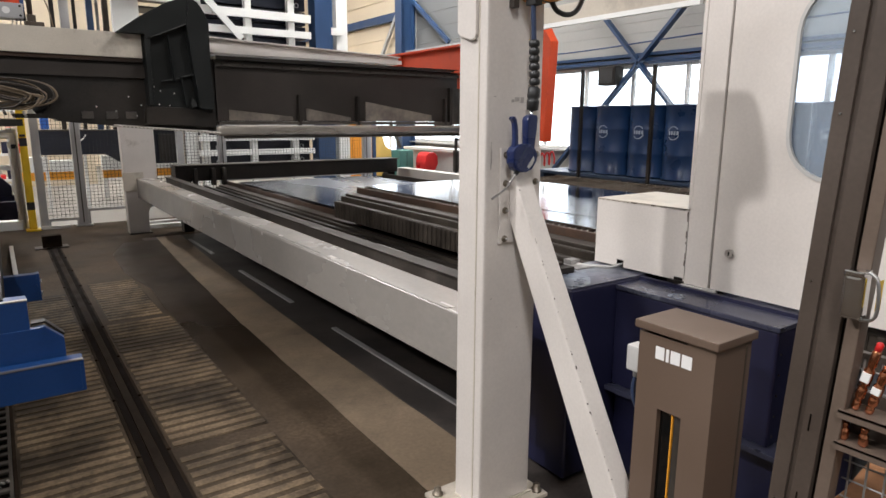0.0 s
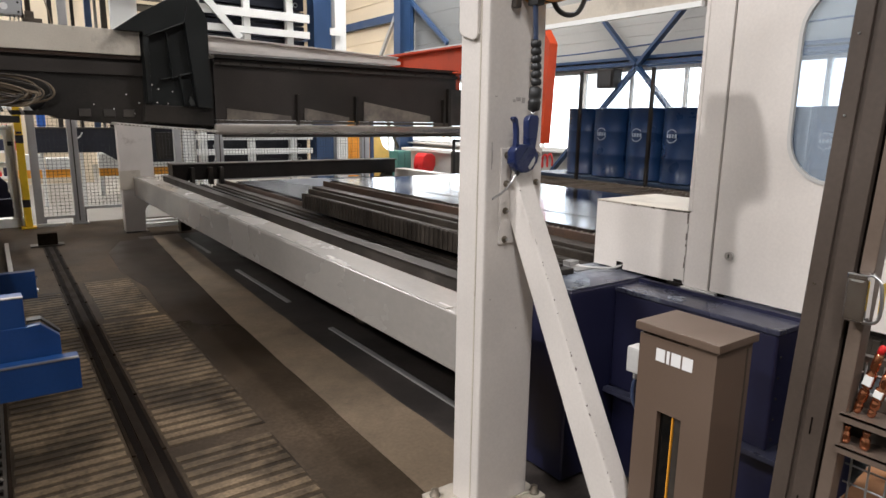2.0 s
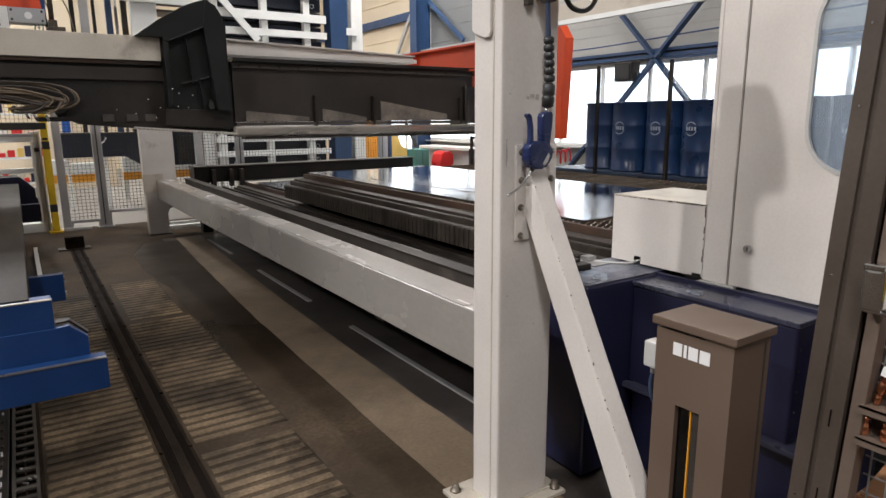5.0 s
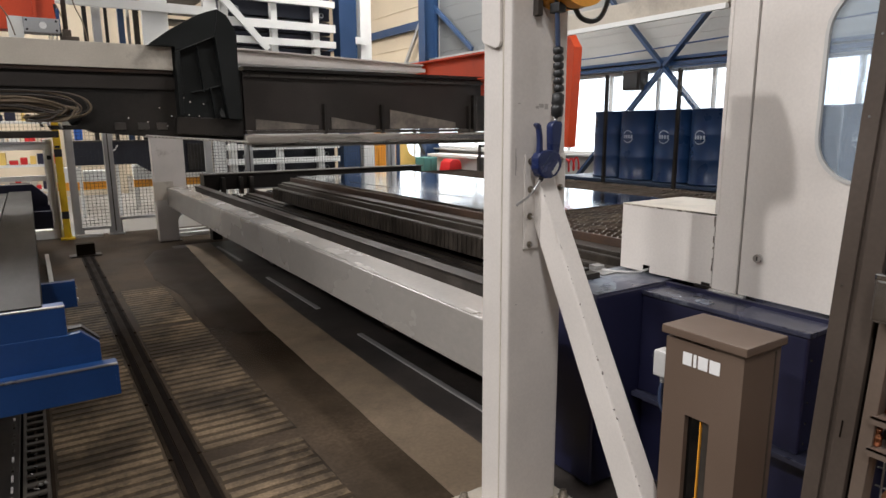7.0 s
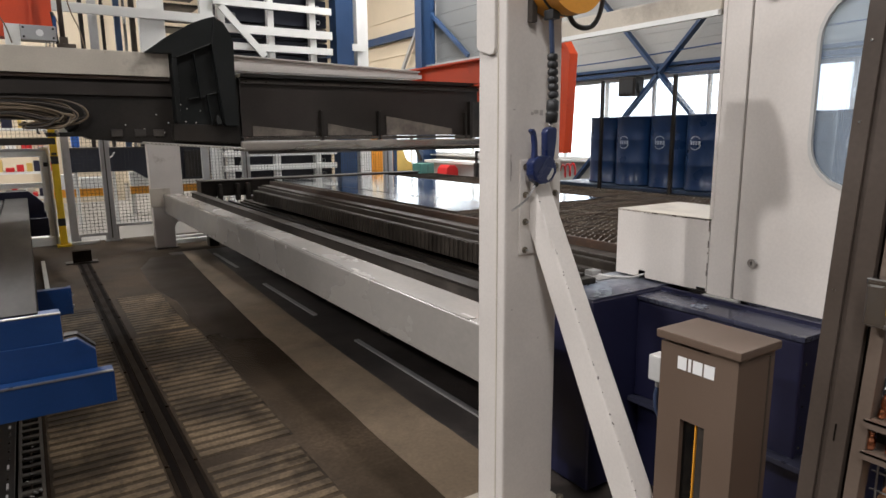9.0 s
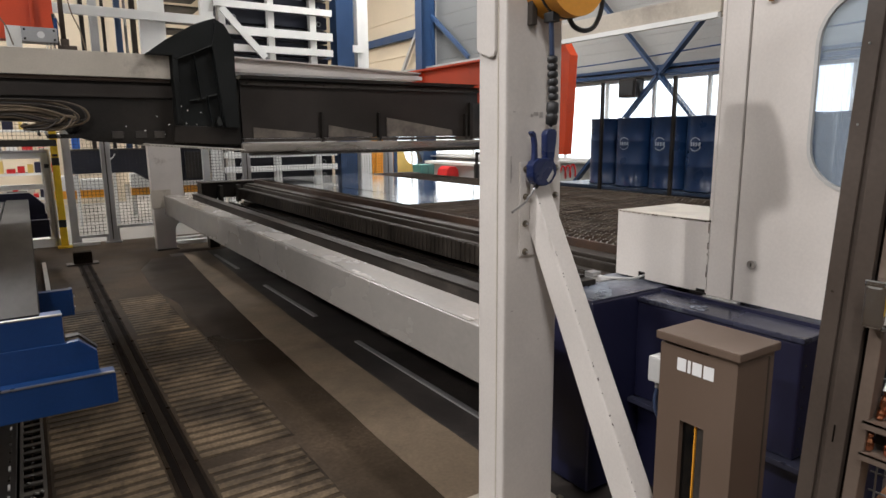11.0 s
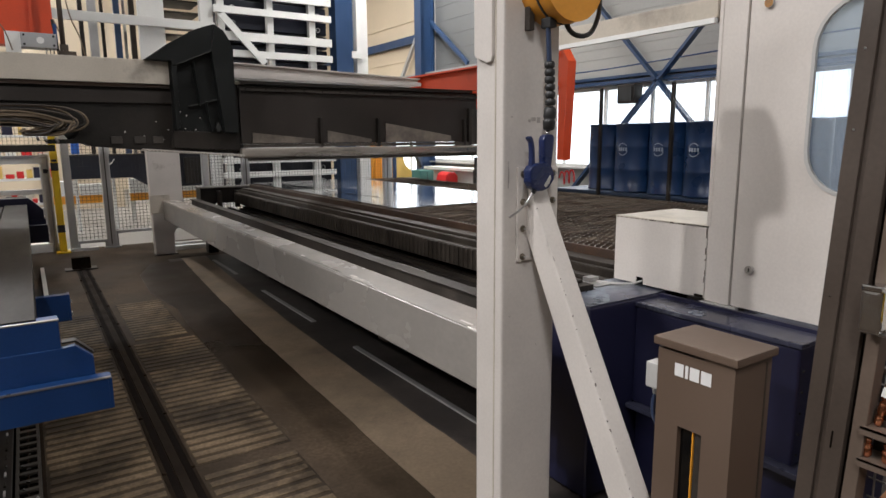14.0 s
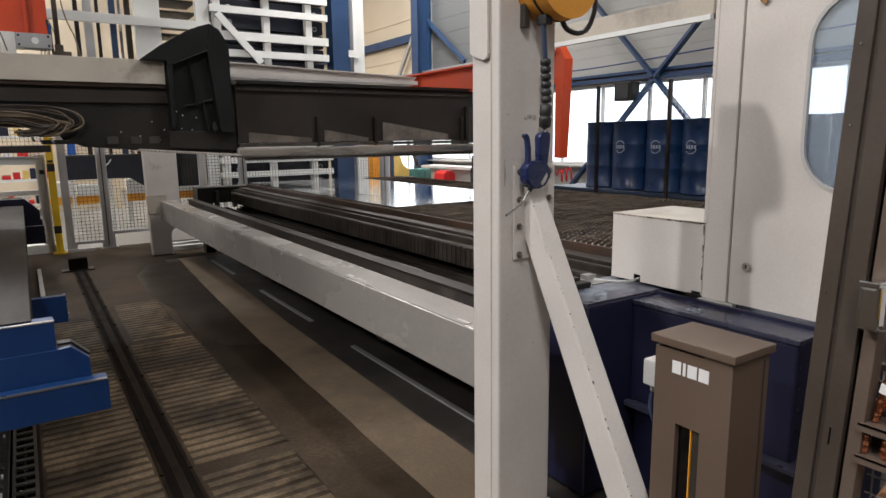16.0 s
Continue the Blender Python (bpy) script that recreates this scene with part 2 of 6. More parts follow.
M_CHROME = mat("chrome", (0.72, 0.72, 0.72), 0.12, 1.0, 0.03, 6, 80, 0)
M_LIGHTMARK = mat("white_print", (0.75, 0.74, 0.72), 0.5, 0, 0.03, 6, 80, 0)
M_OPTIC = mat("black_optic_window", (0.004, 0.004, 0.004), 0.12, 0, 0.05, 6, 60, 0)
M_GLASS = glass("clear_pane")
M_SKY = glow("bright_overcast_sky", (0.93, 0.96, 1.0), 2.4)
M_ROOF = mat("pale_roof_deck", (0.5, 0.48, 0.44), 0.6, 0, 0.05, 0.5, 20, 0.02)


# ---- mesh helpers ----
def box(bm, x0, x1, y0, y1, z0, z1):
    vs = [bm.verts.new((x, y, z)) for z in (z0, z1) for y in (y0, y1) for x in (x0, x1)]
    for f in ((0, 2, 3, 1), (4, 5, 7, 6), (0, 1, 5, 4), (2, 6, 7, 3), (0, 4, 6, 2), (1, 3, 7, 5)):
        bm.faces.new([vs[i] for i in f])
    return vs


def boxes(*dims, bevel=0.0, seg=2):
    bm = bmesh.new()
    for d in dims:
        box(bm, *d)
    if bevel:
        bmesh.ops.bevel(bm, geom=bm.edges[:], offset=bevel, segments=seg, profile=0.7, affect="EDGES")
    return bm


def prism(pts, a0, a1, axis="y", bevel=0.0):
    """A polygon pushed along one axis: pts are (x, z) for y, (y, z) for x, (x, y) for z."""
    bm = bmesh.new()

    def at(p, a):
        return {"y": (p[0], a, p[1]), "x": (a, p[0], p[1]), "z": (p[0], p[1], a)}[axis]
    lo = [bm.verts.new(at(p, a0)) for p in pts]
    hi = [bm.verts.new(at(p, a1)) for p in pts]
    bm.faces.new(lo)
    bm.faces.new(hi[::-1])
    for i in range(len(pts)):
        j = (i + 1) % len(pts)
        bm.faces.new((lo[i], hi[i], hi[j], lo[j]))
    bmesh.ops.recalc_face_normals(bm, faces=bm.faces[:])
    if bevel:
        bmesh.ops.bevel(bm, geom=bm.edges[:], offset=bevel, segments=2, profile=0.7, affect="EDGES")
    return bm


def rod(bm, p, q, r0, r1=None, seg=10):
    """A round bar from p to q."""
    p, q = Vector(p), Vector(q)
    r1 = r0 if r1 is None else r1
    d = (q - p).normalized()
    u = d.orthogonal().normalized()
    v = d.cross(u)
    rings = []
    for c, r in ((p, r0), (q, r1)):
        rings.append([bm.verts.new(c + r * (math.cos(6.28319 * i / seg) * u + math.sin(6.28319 * i / seg) * v)) for i in range(seg)])
    for i in range(seg):
        j = (i + 1) % seg
        f = bm.faces.new((rings[0][i], rings[0][j], rings[1][j], rings[1][i]))
        f.smooth = seg > 6
    bm.faces.new(rings[0][::-1])
    bm.faces.new(rings[1])
    return bm


def bar(bm, p, q, w, h, up=(0, 0, 1)):
    """A flat bar of width w and height h from p to q."""
    p, q = Vector(p), Vector(q)
    d = (q - p).normalized()
    s = d.cross(Vector(up)).normalized()
    n = s.cross(d)
    vs = [bm.verts.new(c + a * w / 2 * s + b * h / 2 * n) for c in (p, q) for a, b in ((-1, -1), (1, -1), (1, 1), (-1, 1))]
    for f in ((3, 2, 1, 0), (4, 5, 6, 7), (0, 1, 5, 4), (1, 2, 6, 5), (2, 3, 7, 6), (3, 0, 4, 7)):
        bm.faces.new([vs[i] for i in f])
    return bm


def tube(pts, r, seg=8):
    """A hose through the points, smoothed."""
    P = [Vector(p) for p in pts]
    path = []
    for i in range(len(P) - 1):
        a, b, c, d = P[max(i - 1, 0)], P[i], P[i + 1], P[min(i + 2, len(P) - 1)]
        for k in range(6):
            t = k / 6
            path.append(0.5 * (2 * b + (c - a) * t + (2 * a - 5 * b + 4 * c - d) * t * t + (3 * b - a - 3 * c + d) * t ** 3))
    path.append(P[-1])
    bm = bmesh.new()
    last, u = None, None
    for i, c in enumerate(path):
        d = (path[min(i + 1, len(path) - 1)] - path[max(i - 1, 0)]).normalized()
        u = d.orthogonal().normalized() if u is None else (u - d * u.dot(d)).normalized()
        v = d.cross(u)
        ring = [bm.verts.new(c + r * (math.cos(6.28319 * k / seg) * u + math.sin(6.28319 * k / seg) * v)) for k in range(seg)]
        if last:
            for k in range(seg):
                f = bm.faces.new((last[k], last[(k + 1) % seg], ring[(k + 1) % seg], ring[k]))
                f.smooth = True
        else:
            bm.faces.new(ring[::-1])
        last = ring
    bm.faces.new(last)
    return bm


def lathe(profile, c, seg=32, axis="z"):
    """A turned body: (radius, height) pairs round an upright axis at c."""
    bm = bmesh.new()
    rings = []
    for r, z in profile:
        rings.append([bm.verts.new((c[0] + r * math.cos(6.28319 * i / seg), c[1] + r * math.sin(6.28319 * i / seg), c[2] + z)) for i in range(seg)])
    for a, b in zip(rings, rings[1:]):
        for i in range(seg):
            f = bm.faces.new((a[i], a[(i + 1) % seg], b[(i + 1) % seg], b[i]))
            f.smooth = True
    bm.faces.new(rings[0][::-1])
    bm.faces.new(rings[-1])
    return bm


def base_of(o):
    v = Vector((0, 0, 0))
    while o:
        v += o.location
        o = o.parent
    return v


def data_of(name, bm, material, shift):
    me = bpy.data.meshes.new(name)
    if shift.length:
        bmesh.ops.translate(bm, verts=bm.verts[:], vec=-shift)
    bm.to_mesh(me)
    bm.free()
    me.materials.append(material)
    return me


def part(name, bm, material, parent, label=""):
    o = new(name, data_of(name, bm, material, base_of(parent)))
    o.parent = parent
    return tagged(o, label)


def thing(name, at, label, category, group="", kind=""):
    o = new(name)
    o.location = at
    return tagged(o, label, category, group, kind)


def whole(name, bm, material, at, label, category, group="", kind=""):
    """A thing of one mesh, built round the point at."""
    o = new(name, data_of(name, bm, material, Vector(at)))
    o.location = at
    return tagged(o, label, category, group, kind)


def setting(name, bm, material, label=""):
    return tagged(new(name, data_of(name, bm, material, Vector((0, 0, 0)))), label, "", "", "structure")


def shared(name, me, parent, at):
    """One more piece on a mesh that others use too."""
    o = new(name, me)
    o.parent = parent
    o.location = Vector(at) - base_of(parent)
    return o


# ---- the large structure ----
setting("floor", boxes((-14, 14, -9, 10.98, -0.2, 0.0)), M_FLOOR, "dark oil-stained sealed concrete floor")
setting("hall_floor", boxes((-14, 14, 10.98, 30, -0.2, 0.0)), M_FLOOR_HALL, "pale concrete floor of the hall beyond")


def worn_band(name, left, right, z, material, label, seed):
    """A band of concrete between two hand-trowelled edges, each a run of (x, y)."""
    rnd = random.Random(seed)

    def edge(pts, wobble):
        out = []
        for (xa, ya_), (xb, yb_) in zip(pts, pts[1:]):
            n = max(2, int((yb_ - ya_) / 0.16))
            for i in range(n):
                t = i / n
                out.append((xa + (xb - xa) * t + rnd.uniform(-wobble, wobble), ya_ + (yb_ - ya_) * t))
        return out + [pts[-1]]
    e0, e1 = edge(left, 0.004), edge(right, 0.003)
    bm = bmesh.new()
    rows = [[bm.verts.new((x, y, zz)) for x, y in e0 + e1[::-1]] for zz in (-0.05, z)]
    bm.faces.new(rows[1])
    for i in range(len(rows[0])):
        j = (i + 1) % len(rows[0])
        bm.faces.new((rows[0][i], rows[0][j], rows[1][j], rows[1][i]))
    bmesh.ops.recalc_face_normals(bm, faces=bm.faces[:])
    return setting(name, bm, material, label)


worn_band("floor_strip", [(1.365, 0.6), (1.41, 2.8), (1.46, 5.0), (1.56, 7.2), (1.68, 9.2)], [(1.755, 0.6), (1.775, 3.0), (1.815, 5.0), (1.90, 7.2), (2.00, 9.2)], 0.004, M_FLOOR_PALE, "paler worn strip of concrete", 4)
worn_band("oil_stain", [(1.04, 2.9), (1.045, 4.3), (1.05, 5.2), (1.08, 6.4), (0.98, 7.2), (1.02, 8.3), (1.25, 9.0)], [(1.415, 2.9), (1.465, 5.0), (1.565, 7.2), (1.67, 9.0)], 0.0022, M_OIL, "dark oil-soaked patch of the floor", 8)
setting("floor_under", boxes((1.5, 5.9, 0.9, 9.2, -0.05, 0.002)), M_FLOOR_UNDER, "concrete below the loading frame, lightened for the missing light")
setting("ceiling", boxes((-14, 14, -9, 30, 8.6, 8.8)), M_ROOF, "pale roof deck")
setting("wall_south", boxes((-14, 14, -9.2, -9.0, 0, 8.6)), M_PANEL)
setting("wall_west", boxes((-14.2, -14, -9.2, 30, 0, 8.6)), M_PANEL)


def east_wall():
    """Panelled wall with a band of windows, at x = 9."""
    w = setting("wall_east", boxes((9.0, 9.12, -9.2, 14.2, 0, 1.05), (9.0, 9.12, -9.2, 14.2, 2.52, 8.6), (9.0, 9.12, -9.2, 2.0, 1.05, 2.52)), M_PANEL, "pale grey sandwich-panel wall with a window band")
    me2 = data_of("panel", boxes((8.985, 9.0, -9.0, 14.2, 0.0, 0.176)), M_PANEL, Vector((0, 0, 0)))
    for i in range(26):
        shared("panel", me2, w, (0, 0, 2.66 + i * 0.18))
    me4 = data_of("dark_panel", boxes((8.965, 8.984, 10.4, 13.95, 0.0, 0.345)), M_PANEL_DARK, Vector((0, 0, 0)))
    for i in range(16):
        shared("dark_panel", me4, w, (0, 0, 2.72 + i * 0.35))
    t = setting("wall_east_far", boxes((9.0, 9.12, 14.2, 14.34, 0, 1.05), (9.0, 9.12, 18.6, 30, 0, 2.52), (9.0, 9.12, 14.2, 14.34, 2.52, 8.6), (9.0, 9.12, 14.34, 18.6, 3.15, 8.6), (9.0, 9.12, 18.6, 30, 2.52, 8.6), (9.0, 9.12, 14.34, 18.6, 0, 0.12)), M_TAN, "cream cladding of the far hall wall, tinted for warm light")
    me3 = data_of("cladding", boxes((8.98, 9.0, 14.3, 29.8, 0.0, 0.97)), M_TAN, Vector((0, 0, 0)))
    for i in range(1, 5):
        shared("cladding", me3, t, (0, 0, 2.7 + i * 1.0))
    part("cladding", boxes((8.98, 9.0, 18.6, 29.8, 2.7, 3.67)), M_TAN, t)
    part("cladding", boxes((8.98, 9.0, 14.3, 18.6, 3.17, 3.67)), M_TAN, t)
    win = setting("window_1", boxes((9.03, 9.08, 2.0, 14.2, 1.05, 1.11), (9.03, 9.08, 2.0, 14.2, 2.46, 2.52)), M_WHITE, "long band of bright factory windows")
    y = 2.0
    while y < 13.5:
        part("pane", boxes((9.05, 9.056, y + 0.03, y + 1.02, 1.11, 2.46)), M_GLASS, win).visible_shadow = False
        part("window_frame", boxes((9.03, 9.08, y - 0.03, y + 0.03, 1.11, 2.46)), M_WHITE, win)
        y += 1.05
    part("window_sill", boxes((8.86, 9.03, 2.0, 14.3, 1.02, 1.05)), M_GREYBOX, win)
    # Guessed door; its added height, hidden by the rake, brightens the sheet's reflection
    dr = setting("door_1", boxes((9.03, 9.08, 14.34, 18.6, 0.12, 0.20), (9.03, 9.08, 14.34, 18.6, 3.07, 3.15)), M_WHITE, "glazed hall door, heightened to brighten the reflection in the sheet")
    for i in range(5):
        part("door_frame", boxes((9.03, 9.08, 14.34 + i * 1.055, 14.40 + i * 1.055, 0.20, 3.07)), M_WHITE, dr)
        if i < 4:
            part("pane", boxes((9.05, 9.056, 14.40 + i * 1.055, 15.395 + i * 1.055, 0.20, 3.07)), M_GLASS, dr).visible_shadow = False
    for z, h in ((2.57, 0.06), (2.66, 0.05)):
        setting("trim", boxes((8.85, 8.98, -2, 14.0, z - h / 2, z + h / 2)), M_BLUE_COL, "dark blue wall rail")


east_wall()
setting("wall_north", boxes((-14, 14, 24.0, 24.2, 0, 8.6)), M_TAN, "cream cladding of the far hall wall, tinted for warm light")
me_clad = data_of("cladding", boxes((-13.9, 13.9, 23.97, 24.0, 0.0, 1.0)), M_TAN, Vector((0, 0, 0)))
for i in range(8):
    shared("cladding", me_clad, bpy.data.objects["wall_north"], (0, 0, 0.02 + i * 1.04))
bd = setting("backdrop", boxes((13.0, 13.1, -6, 28, -1, 7)), M_SKY, "bright hazy sky outside the windows")
bd.visible_shadow = False


def steel_frame():
    """Blue hall steelwork at the east wall: columns and crossed braces."""
    for p, q in (((8.8, 9.05, 4.66), (8.8, 4.85, 0.35)), ((8.8, 4.65, 4.86), (8.8, 9.0, 0.48))):
        b = whole("cross_brace", bar(bmesh.new(), (p[0], p[1], p[2]), (q[0], q[1], q[2]), 0.05, 0.115, (1, 0, 0)), M_BLUE_COL, (8.8, q[1], q[2]), "dark blue diagonal wind brace by the windows", "brace", "wind braces")
    whole("cable", tube([(8.8, 11.0, 2.86), (8.8, 8.6, 2.80), (8.8, 6.0, 2.87), (8.8, 3.0, 2.95)], 0.012, 6), M_BLUE, (8.8, 6, 2.8), "thin bright blue cable along the wall", "cable")
    sp = thing("wall_speaker", (8.75, 7.6, 2.2), "small black loudspeaker box under the wall rail", "speaker")
    part("body", boxes((8.62, 8.84, 7.30, 7.66, 2.18, 2.49), bevel=0.012), M_BLACK, sp)
    part("grille", boxes((8.605, 8.62, 7.34, 7.62, 2.22, 2.45)), M_RUBBER, sp)


steel_frame()


def window_guard():
    g = thing("window_guard", (8.72, 6.0, 1.05), "fine dark wire guard before the window band", "window guard")
    for z in (1.06, 2.50):
        part("rail", boxes((8.715, 8.725, 2.4, 6.72, z - 0.012, z + 0.012)), M_BLUE_COL, g)
    v = data_of("wire", rod(bmesh.new(), (0, 0, 1.06), (0, 0, 2.50), 0.0022, seg=4), M_WIRE_PALE, Vector((0, 0, 0)))
    h = data_of("wire", rod(bmesh.new(), (0, 2.4, 0), (0, 6.72, 0), 0.0022, seg=4), M_WIRE_PALE, Vector((0, 0, 0)))
    for i in range(73):
        shared("wire", v, g, (8.72, 2.4 + i * 0.06, 0))
    for i in range(24):
        shared("wire", h, g, (8.72, 0, 1.09 + i * 0.06))


window_guard()


def north_steel():
    c = thing("steel_column", (8.7, 14.15, 0), "dark blue hall column beside the cream cladding", "column", "hall columns")
    part("flange", boxes((8.55, 8.58, 14.0, 14.3, 0, 8.5)), M_BLUE_COL, c)
    part("flange", boxes((8.92, 8.95, 14.0, 14.3, 0, 8.5)), M_BLUE_COL, c)
    part("web", boxes((8.58, 8.92, 14.13, 14.16, 0, 8.5)), M_BLUE_COL, c)
    whole("roof_strut", bar(bmesh.new(), (8.85, 14.3, 4.7), (8.85, 15.55, 3.2), 0.09, 0.07, (1, 0, 0)), M_ALU, (8.85, 15.5, 3.2), "grey diagonal strut against the hall column", "strut")
    whole("roof_strut", bar(bmesh.new(), (8.85, 14.0, 4.5), (8.85, 12.4, 3.35), 0.09, 0.07, (1, 0, 0)), M_BLUE_COL, (8.85, 12.4, 3.3), "dark blue diagonal strut against the hall column", "strut")
    whole("wall_girt", boxes((8.75, 8.98, 11.0, 15.4, 3.06, 3.28)), M_ALU, (8.9, 13, 3.06), "grey horizontal steel girt", "girder")
    whole("wall_girt", boxes((8.85, 8.98, 14.3, 24.0, 4.1, 4.3)), M_BLUE_COL, (8.9, 18, 4.1), "blue-grey horizontal steel girt on the cladding", "girder")


north_steel()

# ---- floor fittings ----


def floor_rail():
    r = thing("floor_rail", (0.475, 2.0, 0), "dark oily steel rail sunk in the floor", "rail")
    part("bed", boxes((0.398, 0.548, 1.2, 9.05, -0.03, 0.005)), M_RAIL, r)
    part("rail_head", boxes((0.452, 0.494, 1.2, 9.05, -0.03, 0.010), bevel=0.003), M_RAILHEAD, r)
    for x in (0.432, 0.516):
        part("groove", boxes((x - 0.016, x + 0.016, 1.2, 9.05, -0.02, 0.008)), M_GROOVE, r)
    me = data_of("bolt", lathe([(0.011, 0.0), (0.011, 0.006), (0.006, 0.009)], (0, 0, 0), 8), M_RAIL, Vector((0, 0, 0)))
    for i in range(10):
        for x in (0.406, 0.540):
            shared("bolt", me, r, (x, 1.6 + i * 0.75, 0.005))
    s = thing("rail_stop", (0.46, 9.1, 0), "small dark steel buffer at the end of the floor rail", "buffer")
    part("foot", boxes((0.28, 0.64, 9.06, 9.24, 0, 0.015)), M_DARKBROWN, s)
    part("block", boxes((0.36, 0.57, 9.09, 9.20, 0.015, 0.16), bevel=0.006), M_RAIL, s)


floor_rail()


def ribbed_patch(x0, x1, y0, y1, pitch):
    """Raised cross ribs of a brushed concrete field."""
    f = thing("ribbed_field", ((x0 + x1) / 2, y0, 0), "ribbed concrete field beside the floor rail", "floor", "ribbed fields", "structure")
    rnd = random.Random(int(x0 * 100) + 7)
    me = [data_of("rib", boxes((-(x1 - x0) / 2 + d, (x1 - x0) / 2 - d, -pitch * 0.30, pitch * 0.30, -0.004, 0.0045), bevel=0.0035, seg=2), M_RIB, Vector((0, 0, 0))) for d in (0.0, 0.004, 0.009)]
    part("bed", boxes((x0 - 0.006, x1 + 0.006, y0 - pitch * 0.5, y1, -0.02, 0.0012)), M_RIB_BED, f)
    y = y0
    while y < y1:
        shared("rib", me[rnd.randrange(3)], f, ((x0 + x1) / 2, y, 0))
        y += pitch
    return f


ribbed_patch(-0.07, 0.388, 1.8, 6.6, 0.080)
ribbed_patch(0.562, 1.025, 1.4, 2.98, 0.082)
ribbed_patch(0.562, 1.04, 3.14, 5.36, 0.082)
ribbed_patch(0.60, 1.0, 5.52, 6.85, 0.082)


def grating():
    g = thing("floor_grating", (-0.25, 3.4, 0), "dark steel ladder grating over a floor channel", "grating")
    part("edge_frame", boxes((-0.09, -0.075, 1.8, 4.6, -0.02, 0.016)), M_RAIL, g)
    part("pit", boxes((-0.6, -0.09, 1.8, 4.6, -0.1, 0.002)), M_GROOVE, g)
    for x in (-0.100, -0.192):
        part("side_bar", boxes((x - 0.007, x + 0.007, 1.8, 4.6, 0.002, 0.024)), M_DARKRAIL, g)
    part("side_bar", boxes((-0.150, -0.144, 1.8, 4.6, 0.002, 0.018)), M_RAIL, g)
    me = data_of("rung", boxes((-0.046, 0.046, -0.016, 0.016, 0.008, 0.023), bevel=0.003, seg=1), M_DARKRAIL, Vector((0, 0, 0)))
    for i in range(31):
        shared("rung", me, g, (-0.146, 1.84 + i * 0.09, 0))
    p = part("cover_plate", boxes((-0.6, -0.212, 1.8, 4.6, 0.004, 0.020), bevel=0.003, seg=1), M_BLACK, g, "black cover plate beside the rungs")
    rnd = random.Random(17)
    for i in range(24):
        part("worn_tooth", boxes((-0.245, -0.236, 2.0 + i * 0.105, 2.0 + i * 0.105 + rnd.uniform(0.03, 0.06), 0.020, 0.026)), M_GREYBOX if rnd.random() < 0.6 else M_DARKRAIL, p)
    for i in range(9):
        x, y = rnd.uniform(-0.19, -0.10), rnd.uniform(2.9, 3.7)
        part("swarf", bar(bmesh.new(), (x, y, 0.026), (x + rnd.uniform(-0.02, 0.02), y + rnd.uniform(-0.015, 0.015), 0.030), 0.008, 0.006), M_STEEL, g, "bright curl of swarf")


grating()
for y0, y1 in ((2.4, 4.33), (5.17, 6.62), (7.65, 8.77)):
    s = whole("foot_plate_edge", boxes((1.99, 2.03, y0, y1, 0, 0.012), bevel=0.003), M_WIRE_PALE, (2.0, y0, 0), "pale steel edge strip on the floor under the table", "strip", "edge strips")

# ---- the loading frame ----


def bolt_mesh(r=0.014, h=0.012):
    return data_of("bolt", lathe([(r * 1.5, 0), (r * 1.5, h * 0.25), (r, h * 0.25), (r, h), (r * 0.6, h * 1.2)], (0, 0, 0), 12), M_BOLT, Vector((0, 0, 0)))


M_BOLT = mat("grimy_zinc_bolt", (0.20, 0.17, 0.13), 0.45, 0.6, 0.3, 30, 120, 0.1)
M_CHIP = mat("bare_rusty_chip", (0.07, 0.05, 0.04), 0.6, 0, 0.2, 30, 90, 0.05)
M_GRIME = mat("brown_grime", (0.10, 0.072, 0.05), 0.7, 0, 0.3, 30, 120, 0.05)
M_SCUFF = mat("grey_scuff", (0.40, 0.365, 0.33), 0.6, 0, 0.2, 10, 90, 0.05)


